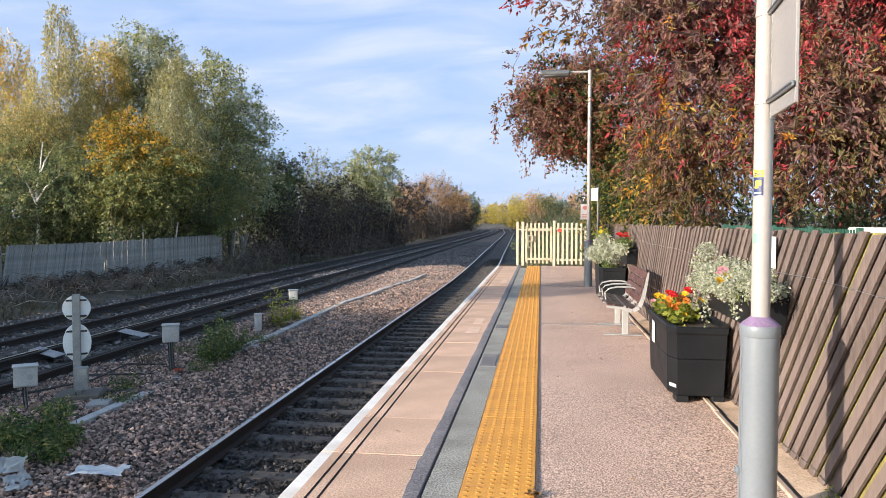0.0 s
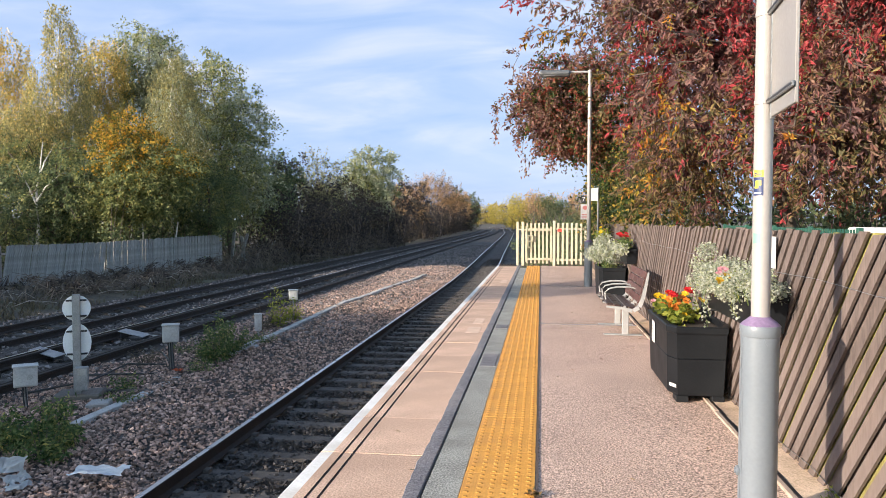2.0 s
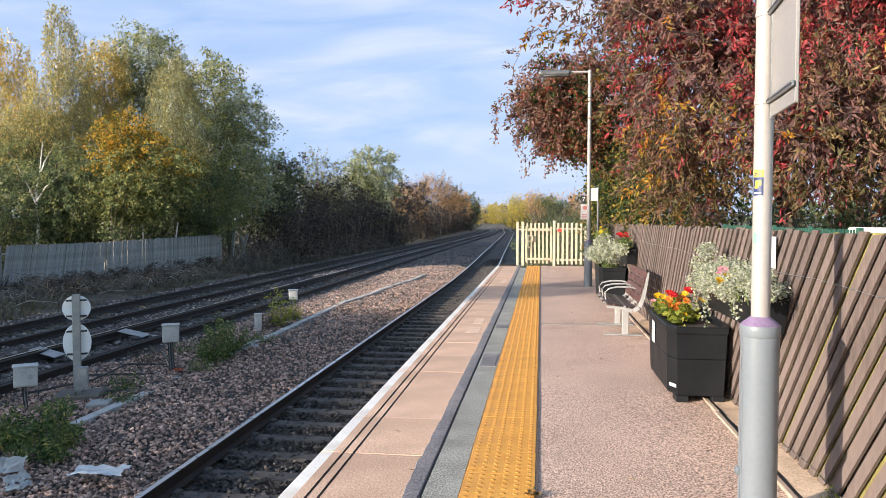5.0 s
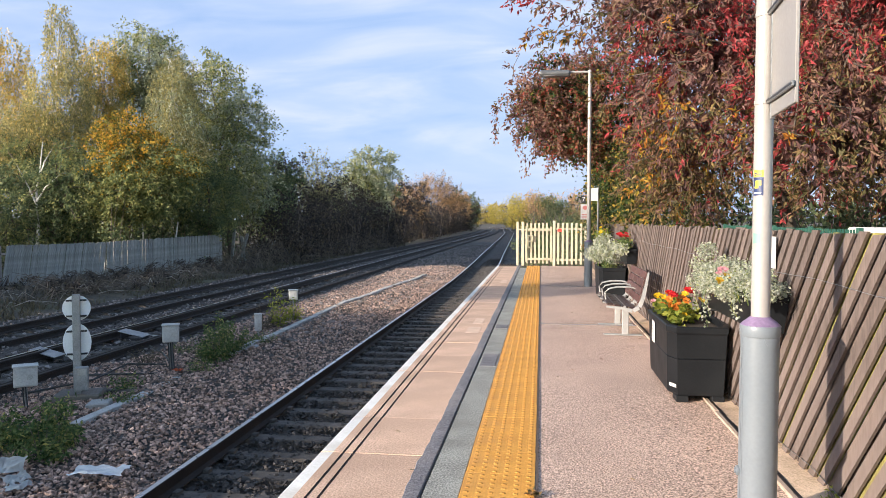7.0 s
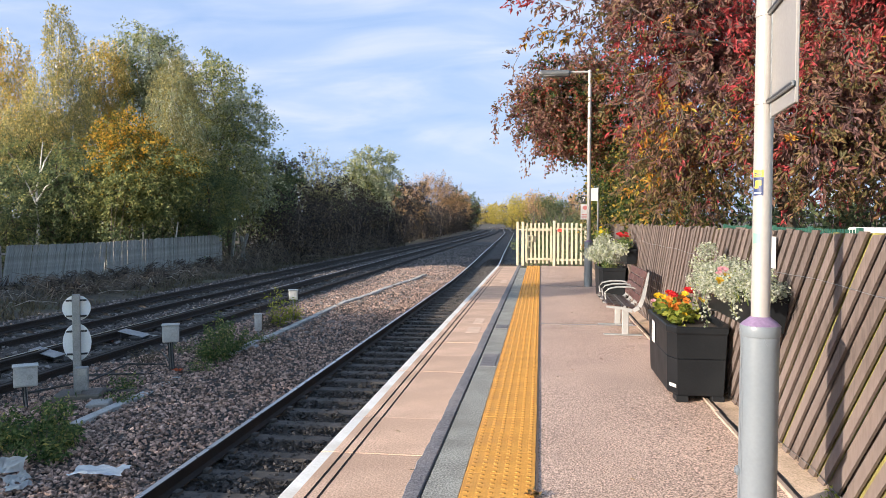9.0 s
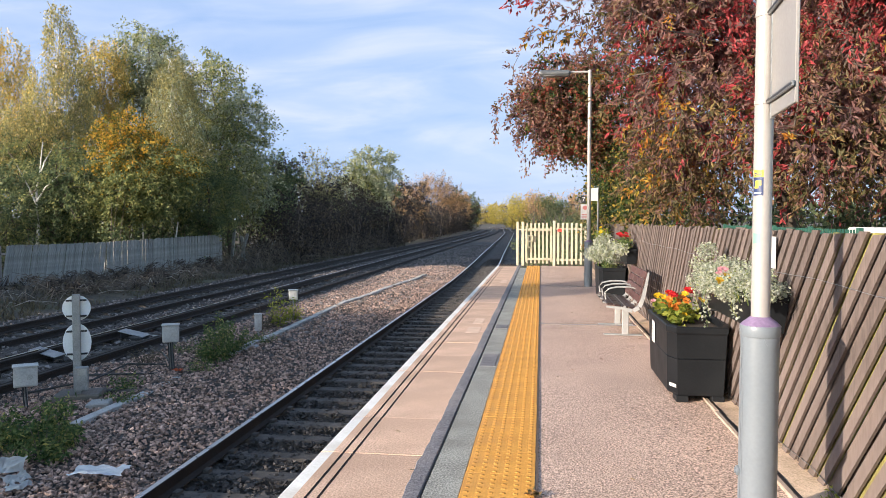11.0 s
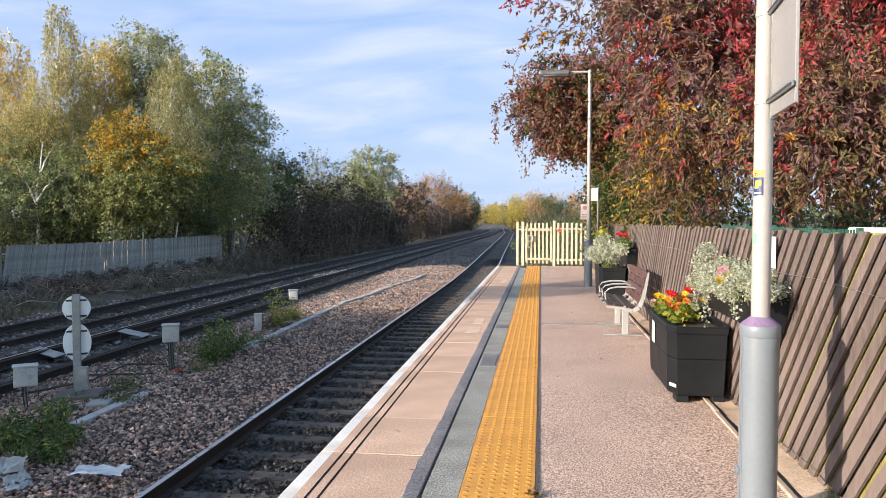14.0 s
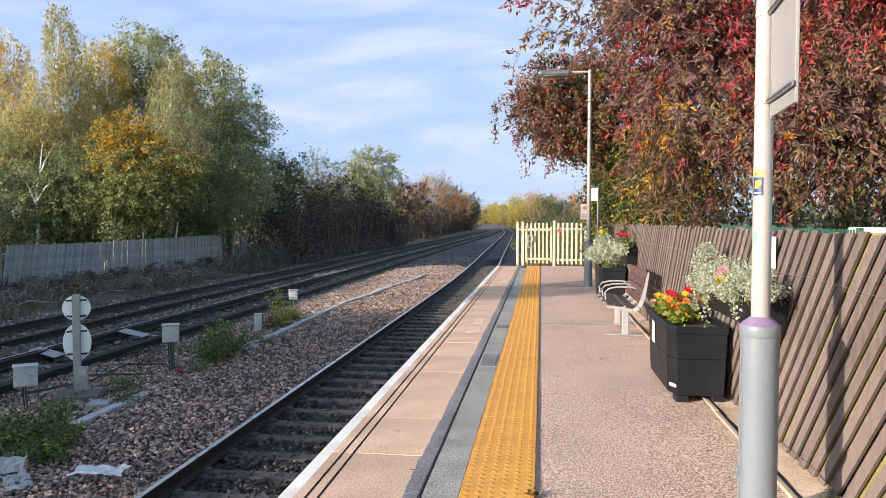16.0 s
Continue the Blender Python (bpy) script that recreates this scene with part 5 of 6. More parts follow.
# ---- bench ----
def bench():
    ob = thing("bench", "metal platform bench with maroon slatted seat and back", "bench", (1.10, 9.75, 0))
    met = surface("bench_metal", (0.36, 0.36, 0.36), (0.46, 0.46, 0.46), 6, 0.4, 0.05, 60, metal=0.35)
    maroon = surface("maroon_slats", (0.060, 0.027, 0.025), (0.11, 0.050, 0.044), 6, 0.45, 0.1, 60, each=0.15)
    for y in (0.10, 1.08):
        part("foot_plate", bx(-0.26, 0.24, y - 0.045, y + 0.045, 0, 0.014, 0.003), met, ob)
        for x in (0.02,):
            part("leg", bx(x - 0.042, x + 0.042, y - 0.032, y + 0.032, 0.014, 0.365, 0.006), met, ob)
    for y in (0.0, 0.5, 1.0, 1.5):
        sup = bmesh.new()
        line = [(-0.24, 0.40), (-0.05, 0.385), (0.10, 0.355), (0.17, 0.40), (0.215, 0.50), (0.255, 0.66), (0.295, 0.85)]
        wide = [0.018, 0.03, 0.04, 0.045, 0.04, 0.03, 0.016]
        for (xa, za), (xb, zb), wa, wb in zip(line, line[1:], wide, wide[1:]):
            d = Vector((xb - xa, 0, zb - za)).normalized()
            nx, nz = d.z, -d.x
            vs = [sup.verts.new((x + k * w * nx, y + e, z + k * w * nz)) for e in (-0.014, 0.014) for x, z, w, k in ((xa, za, wa, 1), (xb, zb, wb, 1), (xb, zb, wb, -0.2), (xa, za, wa, -0.2))]
            for q in ((0, 1, 2, 3), (7, 6, 5, 4), (0, 4, 5, 1), (1, 5, 6, 2), (2, 6, 7, 3), (3, 7, 4, 0)):
                sup.faces.new([vs[i] for i in q])
        part("support", sup, met, ob)
    for y in (0.5, 1.0, 1.5):
        part("armrest", tube(bmesh.new(), [(0.225, y, 0.53), (0.21, y, 0.585), (0.12, y, 0.61), (-0.06, y, 0.605), (-0.17, y, 0.58), (-0.215, y, 0.53), (-0.205, y, 0.45), (-0.19, y, 0.40)], 0.012, 10), met, ob, "looped metal armrest", smooth=True)
    seat_mat = surface("dark_seat_slats", (0.03, 0.016, 0.015), (0.06, 0.032, 0.03), 6, 0.35, 0.1, 60, each=0.15)
    back_slat = mesh_of(bx(-0.048, 0.048, 0, 0.468, -0.012, 0.012, 0.005), "slat", maroon)
    seat_slat = mesh_of(bx(-0.043, 0.043, 0, 0.468, -0.012, 0.012, 0.005), "slat", seat_mat)
    for j in range(3):
        for i in range(4):
            part("slat", seat_slat, None, ob, m=pose(-0.19 + 0.098 * i, 0.016 + 0.5 * j, 0.422 - 0.016 * i, 0, 5, 0))
        for i in range(4):
            part("slat", back_slat, None, ob, m=pose(0.185 + 0.027 * i, 0.016 + 0.5 * j, 0.495 + 0.105 * i, 0, -76, 0))
    part("bar", tube(bmesh.new(), [(0.0, 0.0, 0.385), (0.0, 1.5, 0.385)], 0.02, 8), met, ob)
    part("bar", tube(bmesh.new(), [(0.272, 0.0, 0.66), (0.272, 1.5, 0.66)], 0.014, 8), met, ob)
    return ob


bench()

# wires along the slat fence
for z, s in ((1.2, 0.012), (0.085, 0.03)):
    w = thing("fence_wire", "thin grey wire strung along the slat fence", "wire", (1.592, 0, 0))
    part("strand", tube(bmesh.new(), [(-0.004, 2.5 + 0.4 * i, z + s * math.sin(i * 1.7) * 0.6 - s * abs(math.sin(i * 0.55))) for i in range(31)], 0.0022, 5), ALU, w)

# beyond the slat fence: green mesh fence and a low pale shed
GREEN = plain("green_mesh", (0.02, 0.085, 0.06), 0.6)
mesh_fence = thing("mesh_fence", "green welded mesh fence behind the slat fence", "fence", (2.35, 5.75, 0), rz=90)
for k in range(5):
    part("post", bx(-0.02, 0.02, -0.02, 0.02, -0.1, 1.485, 0.004), GREEN, mesh_fence, m=pose(1.0 * k, 0, 0))
wires = bmesh.new()
for k in range(80):
    box(wires, 0.05 * k, 0.05 * k + 0.008, -0.006, 0.006, 0.05, 1.47)
for z in (0.1, 0.4, 0.8, 1.1, 1.25, 1.4):
    box(wires, 0, 4, -0.014, -0.006, z, z + 0.015)
part("mesh", wires, GREEN, mesh_fence)
shed = thing("storage_bin", "low pale blue-white storage bin behind the slat fence", "storage bin", (3.75, 7.0, 0))
part("wall", bx(-0.86, 0.86, -0.22, 0.22, -0.06, 1.40, 0.01), surface("pale_cladding", (0.34, 0.40, 0.52), (0.42, 0.48, 0.60), 2, 0.6, 0.1, 40), shed)
part("lid", bx(-0.9, 0.9, -0.26, 0.26, 1.401, 1.475, 0.02), SIGNW, shed)

# fallen leaves on the platform
gl = rng(130)
n = 150
fx = np.where(gl.uniform(0, 1, n) < 0.75, gl.uniform(-0.1, 1.45, n), gl.uniform(-1.2, 1.45, n))
fy = np.where(gl.uniform(0, 1, n) < 0.6, gl.uniform(17, 24, n), gl.uniform(4, 24, n))
fallen = new("fallen_leaves", leaf_mesh("fallen_leaves", np.stack([fx, fy, np.full(n, 0.012)], 1), 0.055, F["cherry_low"], 131, 0.6, 0.0, fold=0.05))
fallen.data.transform(Matrix.Diagonal((1, 1, 0.3, 1)))
tagged(fallen, "dry fallen leaves scattered on the tarmac", "leaves", kind="stuff")
tuft = thing("dry_tuft", "small dry weed tuft at the edge of the yellow tiles", "weed", (-0.035, 4.02, 0))
part("leaves", leaf_mesh("leaves", gl.normal(size=(70, 3)) * np.array([0.02, 0.02, 0.006]) + np.array([0, 0, 0.012]), 0.03, F["cherry_low"], 133, 0.4), None, tuft)

# ---- lineside equipment ----
GALV = surface("galvanised_steel", (0.22, 0.225, 0.23), (0.36, 0.365, 0.37), 8, 0.5, 0.1, 60, metal=0.35)
BOXG = surface("pale_grey_box", (0.38, 0.375, 0.37), (0.54, 0.535, 0.52), 5, 0.6, 0.1, 50, stain=(0.24, 0.22, 0.2))
CONC = surface("aged_concrete", (0.09, 0.075, 0.065), (0.19, 0.165, 0.145), 4, 0.9, 0.5, 60, stain=(0.14, 0.13, 0.10))
LID = surface("pale_trough_lid", (0.30, 0.29, 0.275), (0.50, 0.485, 0.465), 5, 0.85, 0.3, 60, stain=(0.24, 0.22, 0.19), each=0.12)
DISC = surface("pale_disc_back", (0.76, 0.78, 0.80), (0.86, 0.87, 0.88), 5, 0.45, 0.05, 50, stain=(0.44, 0.45, 0.47))

board = thing("disc_sign_post", "grey post with the backs of a round and an oval sign", "sign post", (-6.45, 9.3, GROUND), rz=28)
part("post", bx(-0.05, 0.05, -0.035, 0.035, -0.2, 1.56, 0.006), GALV, board)
for z, tall in ((1.36, 1.0), (0.875, 1.46)):
    disc = part("disc", lathe(bmesh.new(), [(0.178, 0), (0.182, 0.003), (0.182, 0.009), (0.178, 0.012)], 36, Matrix.Translation((0, 0.048, z)) @ Matrix.Diagonal((1, 1, tall, 1)) @ pose(0, 0, 0, 90, 0, 0)), DISC, board, "pale back of a round sign" if tall == 1 else "pale back of an oval sign")
    for d in (-0.11 * tall, 0.11 * tall):
        part("bracket", bx(-0.13, 0.13, 0.0, 0.034, z + d - 0.012, z + d + 0.012, 0.003), DARK, disc)
cbox = part("control_box", bx(-0.02, 0.15, -0.16, -0.04, 0.22, 0.55, 0.01), GALV, board)
part("box_label", bx(0.02, 0.12, -0.164, -0.161, 0.44, 0.53), LID, cbox)
block = thing("concrete_block", "brown stained concrete foundation block beside the post", "concrete block", (-6.5, 9.35, GROUND), rz=20)
part("lump", bx(-0.28, 0.34, -0.2, 0.26, -0.1, 0.16, 0.02), CONC, block)


def lineside_box(name, label, at, w, d, z0, z1, pole, rz, cables=0):
    """A cabinet on a post; heights are above the ballast."""
    ob = thing(name, label, "equipment box", at, rz=rz, group="lineside boxes")
    part("post", bx(-pole, pole, -pole, pole, -0.15, z0, 0.004), GALV, ob)
    case = part("case", bx(-w / 2, w / 2, -d / 2, d / 2, z0, z1, 0.012), BOXG, ob)
    part("lid", bx(-w / 2 - 0.012, w / 2 + 0.012, -d / 2 - 0.012, d / 2 + 0.012, z1 + 0.001, z1 + 0.02, 0.005), BOXG, ob)
    door = part("door", bx(-w / 2 + 0.02, w / 2 - 0.02, -d / 2 - 0.008, -d / 2 - 0.001, z0 + 0.02, z1 - 0.02, 0.003), BOXG, case)
    part("plate", bx(w * 0.05, w * 0.3, -d / 2 - 0.012, -d / 2 - 0.009, z0 + 0.1, z0 + 0.17), LID, case)
    for i in range(cables):
        x = -0.04 + 0.035 * i
        part("cable", tube(bmesh.new(), [(x, -0.05, z0 + 0.01), (x + 0.01, -0.06, z0 * 0.5), (x + 0.03, -0.1 - 0.02 * i, -0.02)], 0.011, 6), DARK, ob)
    return ob


lineside_box("lineside_box", "pale grey equipment box on a thin post", (-6.98, 8.95, GROUND), 0.29, 0.2, 0.33, 0.60, 0.02, 38, 2)
lineside_box("lineside_box", "pale grey equipment box with cables on a stout post", (-6.19, 11.41, GROUND), 0.26, 0.2, 0.54, 0.82, 0.035, 25, 3)
lineside_box("lineside_box", "narrow grey equipment box on a short post", (-6.02, 14.79, GROUND), 0.15, 0.13, 0.21, 0.56, 0.025, 20)
lineside_box("lineside_box", "pale equipment box on a white post", (-6.03, 17.05, GROUND), 0.22, 0.17, 0.63, 0.86, 0.02, 20)

# cable trough lids beside the near track
trough_run = thing("cable_trough", "pale concrete cable trough along the ballast, partly overgrown", "cable trough", (0, 0, GROUND + 0.105))
LIDM = mesh_of(bx(-0.075, 0.075, 0.004, 0.646, -0.06, 0.07, 0.008), "trough_lid", LID)
gt = rng(91)
for k in range(36):
    y = 8.05 + 0.65 * k
    if k in (4, 5, 6):
        continue
    x = (-5.66 if y < 15 else -5.66 - 0.02 * (y - 15)) + 0.02 * math.sin(y * 0.9) + max(0, y - 20.5) * 0.082
    part("trough_lid", LIDM, None, trough_run, m=pose(x, y, gt.normal() * 0.008 + (-0.055 if y < 13 else -0.01), gt.normal() * 0.6, gt.normal() * 1.5, gt.normal() * 1.2 - (5 if y > 20.5 else 0)))
covers = [(-9.2, 12.35, -12), (-8.85, 14.7, -8)]
for x, y, r in covers:
    c = thing("point_cover", "grey sloping steel cover between the rails", "point cover", (x, y, RAIL - 0.1), rz=r)
    bm = bx(-0.3, 0.35, -0.13, 0.13, -0.008, 0.008, 0.003)
    part("plate", bm, GALV, c, m=pose(0, 0, 0.06, 6, 9, 0))
    for sx in (-0.25, 0.3):
        part("bracket", bx(sx - 0.02, sx + 0.02, -0.1, 0.1, -0.06, 0.052 - sx * 0.15, 0.002), DARK, c)
    part("rod", tube(bmesh.new(), [(0.49, 0, 0.02), (1.1, 0.02, 0.0)], 0.02, 8), GALV, c)
slab = thing("concrete_stump", "small pale concrete marker beside the trough", "marker", (-5.62, 13.45, GROUND))
part("lump", bx(-0.13, 0.13, -0.1, 0.1, -0.1, 0.14, 0.02), LID, slab)
CABLES = surface("black_cable", (0.02, 0.02, 0.02), (0.045, 0.043, 0.04), 10, 0.6, 0.2, 60)
for pts in ([(-7.4, 9.4, 0.03), (-6.9, 10.3, 0.05), (-7.1, 11.6, 0.04), (-6.3, 11.6, 0.05)], [(-6.2, 11.5, 0.04), (-7.0, 12.6, 0.05), (-7.6, 13.2, 0.06)], [(-7.5, 10.6, 0.04), (-6.2, 10.9, 0.05), (-5.7, 10.3, 0.06)]):
    c = thing("ground_cable", "black cable lying across the ballast", "cable")
    part("sheath", tube(bmesh.new(), [(x, y, GROUND + 0.06 + z) for x, y, z in pts], 0.016, 7), CABLES, c)


plank = thing("timber_plank", "grey weathered plank lying across the ballast", "plank", (-6.05, 9.75, GROUND + 0.10), rz=6)
part("board", bx(-0.5, 0.45, -0.06, 0.06, -0.04, 0.02, 0.006), M["sleeper"], plank)
slab2 = thing("concrete_slab", "broken pale concrete slab beside the cable trough", "concrete slab", (-5.92, 9.0, GROUND + 0.09), rz=14)
part("lump", bx(-0.15, 0.13, -0.13, 0.12, -0.06, 0.05, 0.012), LID, slab2, m=pose(0, 0, 0, 4, -3, 0))

# ---- litter ----
def crumple(w, h, n, lift, seed, fold=5.0):
    bm = bmesh.new()
    o = Vector((seed * 3.7, seed * 1.3, 0))
    rows_ = []
    for i in range(n + 1):
        for j in range(n + 1):
            u, v = i / n - 0.5, j / n - 0.5
            rows_.append(bm.verts.new((w * u * (1 + 0.2 * noise.noise(o + Vector((v * 4, 1, 0)))), h * v * (1 + 0.3 * noise.noise(o + Vector((u * 5, 7, 0)))), lift * (0.6 + noise.noise(o + Vector((u * fold, v * fold, 0))) + 0.4 * noise.noise(o + Vector((u * fold * 2.6, v * fold * 2.6, 5)))))))
    for i in range(n):
        for j in range(n):
            a = i * (n + 1) + j
            bm.verts.ensure_lookup_table()
            bm.faces.new((rows_[a], rows_[a + n + 1], rows_[a + n + 2], rows_[a + 1]))
    bmesh.ops.solidify(bm, geom=bm.faces[:], thickness=0.002)
    return bm


bag = thing("plastic_bag", "crumpled white plastic bag lying on the ballast", "plastic bag", (-4.22, 6.40, GROUND + 0.15), rz=8)
part("sheet", crumple(0.50, 0.24, 18, 0.045, 4, 4.0), plain("white_plastic", (0.88, 0.90, 0.92), 0.35), bag, smooth=True)
wrapper = thing("crisp_packet", "crumpled orange wrapper at the foot of an equipment box", "wrapper", (-5.86, 11.0, GROUND + 0.13))
part("sheet", crumple(0.16, 0.1, 6, 0.05, 3, 4.0), plain("orange_foil", (0.62, 0.12, 0.03), 0.4), wrapper)
NEWS = plain("grey_newsprint", (0.66, 0.66, 0.65), 0.9)
for k, (x, y, z, rx_, w) in enumerate(((-5.16, 6.40, 0.08, 35, 0.3), (-4.93, 6.17, 0.03, 10, 0.28), (-4.82, 6.0, 0.02, 4, 0.3))):
    nws = thing("newspaper", "crumpled printed newspaper lying on the ballast", "newspaper", (x, y, GROUND + 0.09 + z), group="dropped newspapers")
    part("sheet", crumple(w * 0.85, 0.2, 6, 0.05, 9 + k, 2.6), NEWS, nws, m=pose(0, 0, 0, rx_, 0, 20 + 40 * k))


# ---- weeds and lineside growth ----
def weed(name, label, at, h, r, n, size, leaf, seed, stems=14, spiky=0.55):
    g = rng(seed)
    ob = thing(name, label, "weed", (at[0], at[1], GROUND + 0.07))
    wood, pts = bmesh.new(), []
    for s in range(stems):
        a, q = g.uniform(0, math.tau), r * g.uniform(0.1, 1) ** 0.6
        e = (q * math.cos(a), q * math.sin(a), h * g.uniform(0.45, 1.1) * (1.1 - 0.5 * q / r))
        b = (e[0] * 0.3, e[1] * 0.3, -0.02)
        m_ = tuple((e[i] + b[i]) / 2 * (0.85 if i < 2 else 1.1) for i in range(3))
        tube(wood, [b, m_, e], [0.006, 0.005, 0.002], 5)
        for t in g.uniform(0.2, 1.05, n // stems):
            pts.append([b[i] + (e[i] - b[i]) * t + g.normal() * 0.05 * (1 + r) * spiky for i in range(3)])
    part("stems", wood, M["twig"], ob, kind="stuff")
    part("leaves", leaf_mesh("leaves", np.array(pts), size, F[leaf], seed + 2, 0.40, 0.2), None, ob)
    return ob


for i, (x, y, h, r, n, sz, lf) in enumerate([(-5.6, 7.35, 0.5, 0.5, 1700, 0.07, "weed"), (-5.25, 6.95, 0.38, 0.42, 1300, 0.065, "weed"), (-5.95, 7.2, 0.55, 0.4, 1300, 0.07, "weed"), (-5.65, 12.1, 0.75, 0.55, 3000, 0.05, "weed"), (-5.9, 12.9, 0.8, 0.5, 2400, 0.05, "weed"), (-5.5, 11.2, 0.3, 0.3, 400, 0.045, "weed"),
                                                   (-5.6, 13.9, 0.3, 0.35, 500, 0.045, "weed"), (-6.1, 16.2, 0.95, 0.36, 420, 0.085, "lime"), (-6.3, 15.9, 0.75, 0.35, 260, 0.06, "straw"), (-5.95, 17.0, 0.68, 0.24, 260, 0.075, "lime"), (-6.1, 9.9, 0.3, 0.3, 350, 0.05, "weed"), (-5.75, 9.2, 0.22, 0.25, 260, 0.05, "weed"), (-6.9, 11.8, 0.35, 0.3, 220, 0.05, "straw"), (-6.3, 8.6, 0.25, 0.25, 240, 0.05, "weed"), (-6.7, 12.9, 0.3, 0.3, 200, 0.05, "weed")]):
    weed("weed", "scrubby green weed growing out of the ballast" if lf == "weed" else "thin yellowing weed growing out of the ballast", (x, y), h, r, n, sz, lf, 400 + 7 * i)
for i, (x, y) in enumerate(((1.60, 4.05), (1.6, 7.4))):
    w = weed("weed", "small weed at the foot of the slat fence", (x, y), 0.12, 0.1, 90, 0.035, "lime", 520 + i, 8)
    w.location.z = -0.01


def grass(name, label, place, n, h, seed, leaf="straw"):
    """Blades of dry grass, each a slim bent leaf."""
    g = rng(seed)
    at = place(g, n)
    n = len(at)
    a = g.uniform(0, math.tau, n)
    lean = g.uniform(0.15, 0.7, n)
    hh = h * g.lognormal(0, 0.35, n)
    w = 0.010 * g.uniform(0.7, 1.6, n)
    d = np.stack([np.cos(a), np.sin(a)], 1)
    s = np.stack([-np.sin(a), np.cos(a)], 1)
    z0, z = np.zeros((n, 1)), hh[:, None]
    p0, p1 = np.hstack([s * w[:, None], z0]), np.hstack([-s * w[:, None], z0])
    p2 = np.hstack([d * (lean * hh * 0.35)[:, None] - s * w[:, None] * 0.7, z * 0.6])
    p3 = np.hstack([d * (lean * hh)[:, None], z])
    v = (np.stack([p0, p1, p2, p3], 1) + at[:, None, :]).reshape(-1, 3)
    b = (np.arange(n) * 4)[:, None]
    fs = np.stack([b + np.array([[0, 1, 2]]), b + np.array([[0, 2, 3]])], 1).reshape(-1, 3)
    return tagged(new(name, mesh_arrays(name, v, fs, F[leaf])), label, "grass", kind="stuff")


def verge(g, n):
    y = 12 + 60 * g.uniform(0, 1, n) ** 1.4
    x = -13.4 - 4.2 * g.uniform(0, 1, n) ** 1.2
    clump = np.sin(x * 2.1 + y * 0.7) + np.sin(y * 1.9 - x) > -0.5
    z = GROUND + 0.30 * np.clip((-13.6 - x) / 4, 0, 1) - 0.03
    return np.stack([x, y, z], 1)[clump][: n // 2]


grass("dry_grass", "dry straw-coloured grass on the shaded bank", verge, 30000, 0.15, 601)


def twigs(name, label, n, x0, x1, y0, y1, zmax, lmax, seed, wood="twig"):
    """A tangle of dead stems and brambles."""
    g = rng(seed)
    bm = bmesh.new()
    for _ in range(n):
        x, y, a = g.uniform(x0, x1), g.uniform(y0, y1), g.uniform(0, math.tau)
        ln, z = lmax * g.uniform(0.3, 1), GROUND + 0.15
        up = g.uniform(0.1, 1) * zmax
        dx, dy = math.cos(a) * ln, math.sin(a) * ln
        tube(bm, [(x, y, z), (x + dx * 0.4, y + dy * 0.4, z + up), (x + dx, y + dy, z + up * g.uniform(0.1, 0.9))], [0.012, 0.01, 0.005], 4)
    return tagged(new(name, mesh_of(bm, name, M[wood])), label, "brambles", kind="stuff")


twigs("brambles", "dead tangled brambles in front of the grey fence", 700, -18.5, -14.0, 18, 34, 0.6, 1.6, 610)
twigs("cut_branches", "pale cut branches strewn before the grey fence", 110, -17.6, -14.4, 18, 31, 0.35, 1.3, 615, "pale_wood")
twigs("brambles", "dead tangled stems and brambles below the scrub", 900, -16.5, -13.6, 34, 66, 1.4, 2.2, 611)
thicket("bramble_leaves", "low dull bramble growth in front of the grey fence", -18.0, -14.6, 20, 40, 0.75, 9000, 0.09, "scrub", 612, 60, "brambles")
thicket("bramble_leaves", "low dull bramble growth beside the far track", -15.5, -13.9, 40, 80, 1.2, 8000, 0.12, "scrub", 613, 60, "brambles")

# old grey boundary fence in three lengths
BOARDS = [mesh_of(bx(-0.0385, 0.0385, -0.011, 0.011, -0.4, h), "board", M["old_fence"]) for h in (1.64, 1.65, 1.655, 1.67)]
go = rng(95)
RUNS = [((-21.5, 14.5), (-18.42, 22.5), 0.0, 0.0, 0.90, 0.0, "weathered grey board fence along the railway"), ((-18.42, 22.6), (-17.25, 26.7), 9.0, -0.02, 0.92, 0.0, "weathered grey board fence leaning sideways"), ((-17.2, 26.8), (-16.2, 35.2), 1.0, -0.02, 0.92, 0.12, "weathered grey board fence streaked with ivy")]
for (xa, ya), (xb, yb), lean, dz, sc, climb, lb in RUNS:
    L = math.hypot(xb - xa, yb - ya)
    run = thing("board_fence", lb, "fence", (xa, ya, GROUND + 0.2), rz=math.degrees(math.atan2(yb - ya, xb - xa)), group="grey boundary fence")
    n = int(L / 0.082)
    for k in range(n):
        ob = part("board", BOARDS[int(go.integers(0, 4))], None, run, m=pose(0.082 * k, go.normal() * 0.006, dz + climb * k / n + go.normal() * 0.006, go.normal() * 0.6, lean + go.normal() * 0.35, 0))
        ob.scale = (1, 1, sc)
    for z in (0.35, 1.2):
        part("rail", bx(0, L, 0.015, 0.07, z - 0.04, z + 0.04, 0.004), M["old_fence"], run)
    for k in range(int(L / 2.4) + 1):
        part("post", bx(-0.05, 0.05, 0.072, 0.17, -0.5, 1.6 * sc, 0.006), M["old_fence"], run, m=pose(2.4 * k, 0, 0))
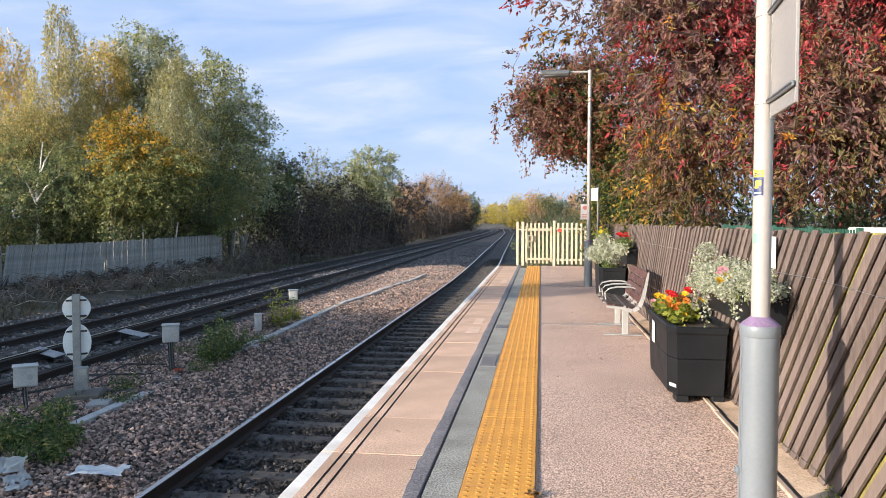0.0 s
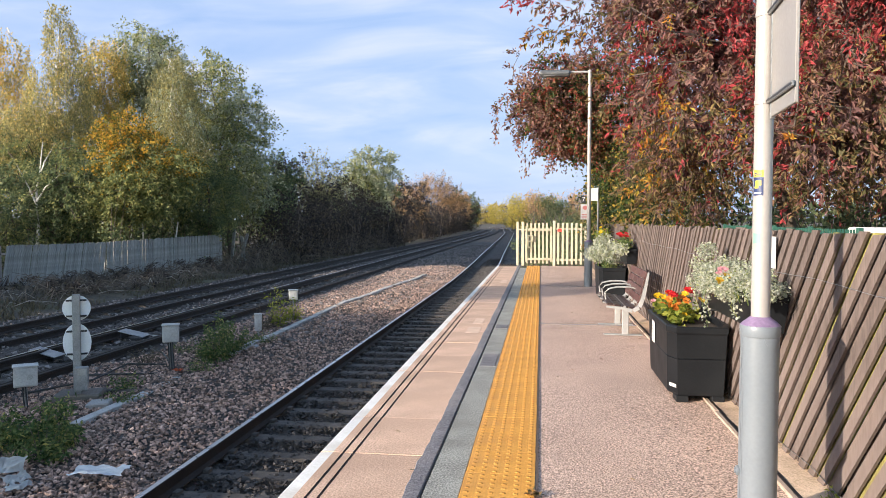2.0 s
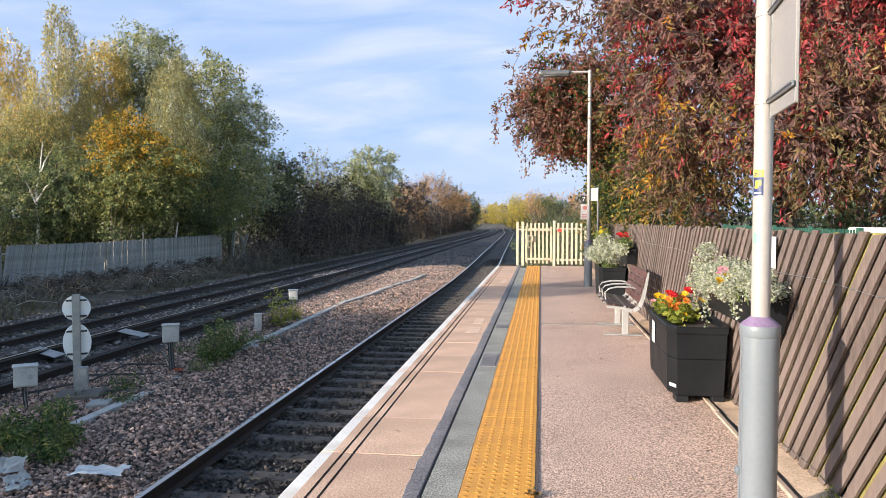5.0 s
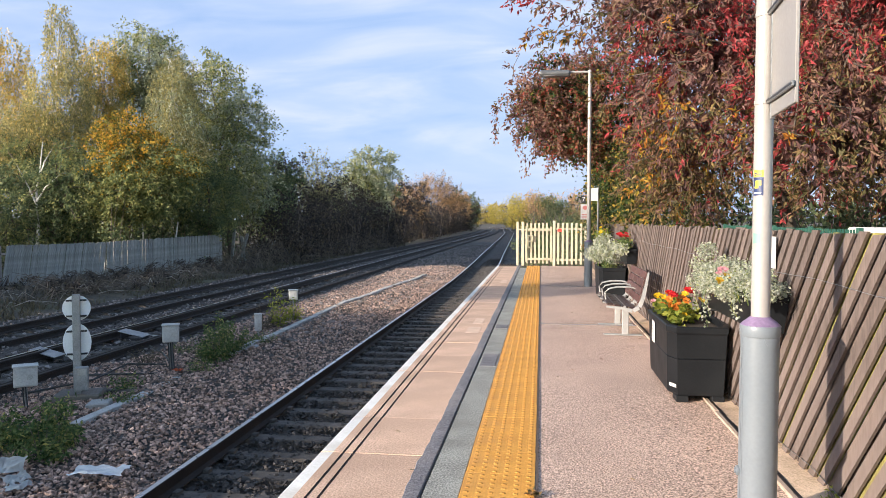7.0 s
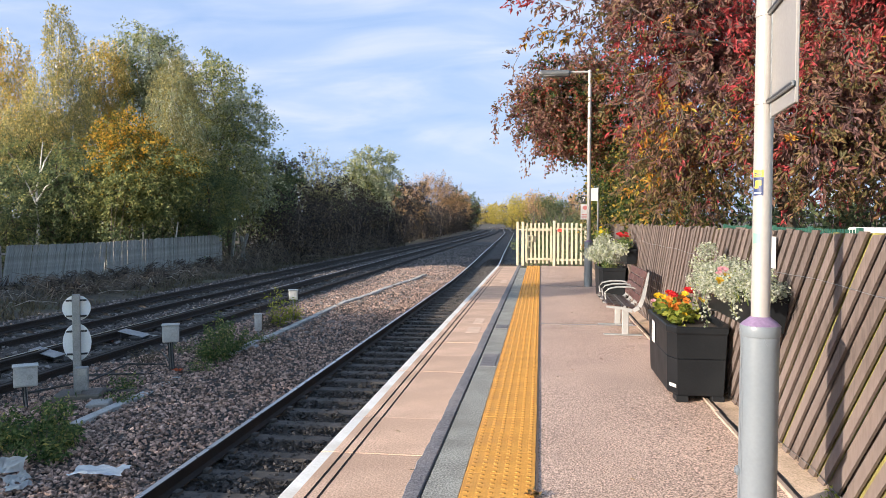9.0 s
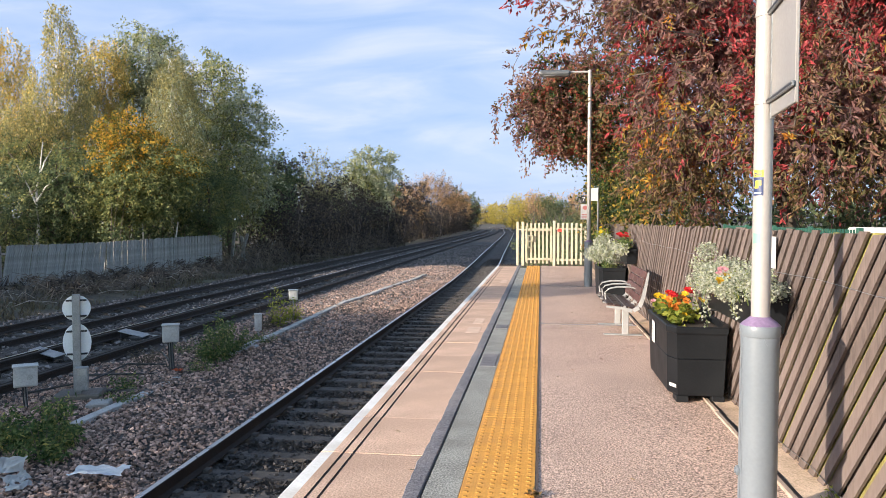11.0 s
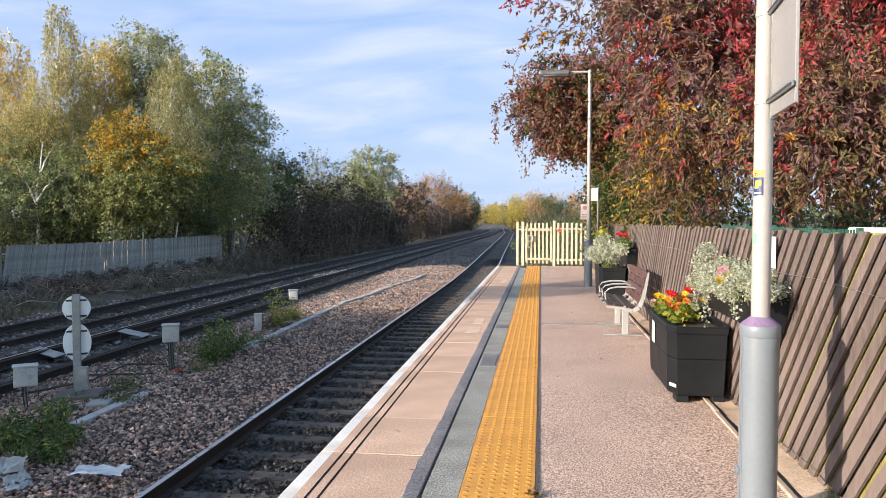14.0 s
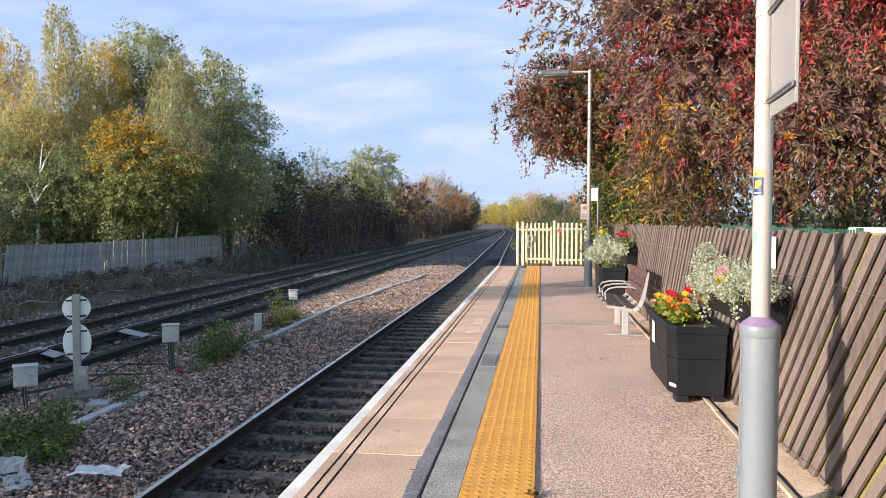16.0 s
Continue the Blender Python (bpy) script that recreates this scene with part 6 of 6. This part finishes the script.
for i, (x, y, r) in enumerate(((-16.0, 35.8, 6), (-15.9, 36.6, 16), (-15.9, 37.4, -8), (-15.5, 39.5, 20))):
    p = thing("old_post", "broken leaning grey timber post in the scrub", "post", (x, y, GROUND + 0.2), group="broken posts")
    part("timber", bx(-0.07, 0.07, -0.05, 0.05, -0.4, 1.9 - 0.2 * i, 0.012), M["old_fence"], p, m=pose(0, 0, 0, 0, r, 0))
mast = thing("radio_mast", "thin grey mast far beyond the trees", "mast", (-1.0, 230, GROUND))
part("pole", lathe(bmesh.new(), [(0.22, 0), (0.10, 12.5)], 8), ALU, mast)

# ---- glowing sheet with pale sky and thin cloud painted into its emission ----
cm = bpy.data.materials.new("glowing_sky")
cm.use_nodes = True
n_, l_ = cm.node_tree.nodes, cm.node_tree.links
n_.remove(n_["Principled BSDF"])
tc, sep, cmb = n_.new("ShaderNodeTexCoord"), n_.new("ShaderNodeSeparateXYZ"), n_.new("ShaderNodeCombineXYZ")
l_.new(tc.outputs["Object"], sep.inputs[0])
for socket, top, k in (("X", "X", 3.2), ("Y", None, 2100.0)):
    dv, ml = n_.new("ShaderNodeMath"), n_.new("ShaderNodeMath")
    dv.operation, ml.operation = "DIVIDE", "MULTIPLY"
    if top:
        l_.new(sep.outputs[top], dv.inputs[0])
    else:
        dv.inputs[0].default_value = 1.0
    l_.new(sep.outputs["Y"], dv.inputs[1]), l_.new(dv.outputs[0], ml.inputs[0])
    ml.inputs[1].default_value = k
    l_.new(ml.outputs[0], cmb.inputs[socket])
n1 = n_.new("ShaderNodeTexNoise")
n1.inputs["Scale"].default_value, n1.inputs["Detail"].default_value, n1.inputs["Roughness"].default_value, n1.inputs["Distortion"].default_value = 1.0, 6, 0.5, 0.5
l_.new(cmb.outputs[0], n1.inputs[0])
cr = ramp_of(n_, [(0.40, (0.93, 0.93, 0.93)), (0.66, (0.97, 0.97, 0.97))])
cc = ramp_of(n_, [(0.34, (0.150, 0.215, 0.350)), (0.52, (0.205, 0.258, 0.372)), (0.70, (0.300, 0.325, 0.385))])
l_.new(n1.outputs[0], cr.inputs[0]), l_.new(n1.outputs[0], cc.inputs[0])
em, tp, ms = n_.new("ShaderNodeEmission"), n_.new("ShaderNodeBsdfTransparent"), n_.new("ShaderNodeMixShader")
l_.new(cc.outputs[0], em.inputs["Color"])
em.inputs["Strength"].default_value = 1.0
l_.new(cr.outputs[0], ms.inputs[0]), l_.new(tp.outputs[0], ms.inputs[1]), l_.new(em.outputs[0], ms.inputs[2]), l_.new(ms.outputs[0], n_["Material Output"].inputs["Surface"])
bm = bmesh.new()
rows_ = [[bm.verts.new((x, y, -150 * (y / 4600) ** 2)) for x in np.linspace(-3600, 3600, 9)] for y in np.linspace(140, 4600, 40)]
for a, b in zip(rows_, rows_[1:]):
    for i in range(8):
        bm.faces.new((a[i], a[i + 1], b[i + 1], b[i]))
clouds = new("cloud_layer", mesh_of(bm, "cloud_layer", cm))
tagged(clouds, "glowing sheet coloured as thin streaky cloud over a pale blue sky", "cloud", kind="structure")
clouds.location = (0, 0, 130)


# ---- what moves: drifting cloud and boughs stirring in the wind ----
def motions():
    walk(clouds, [(0.0, pose(0, 0, 130)), (8.0, pose(3.8, 0, 130)), (16.0, pose(7.6, 0, 130))])
    for k, (bough, swing) in enumerate(BOUGHS):
        rows_ = []
        for i in range(33):
            t = i * 0.5
            a = swing * (math.sin(t * (2.1 + 0.23 * k) + k * 1.7) + 0.6 * math.sin(t * (4.7 - 0.3 * k) + k))
            b = swing * 0.6 * math.sin(t * (3.1 + 0.17 * k) + 2.3 * k)
            rows_.append((t, pose(0, 0, 0, a, b, a * 0.7)))
        walk(bough, rows_)


motions()
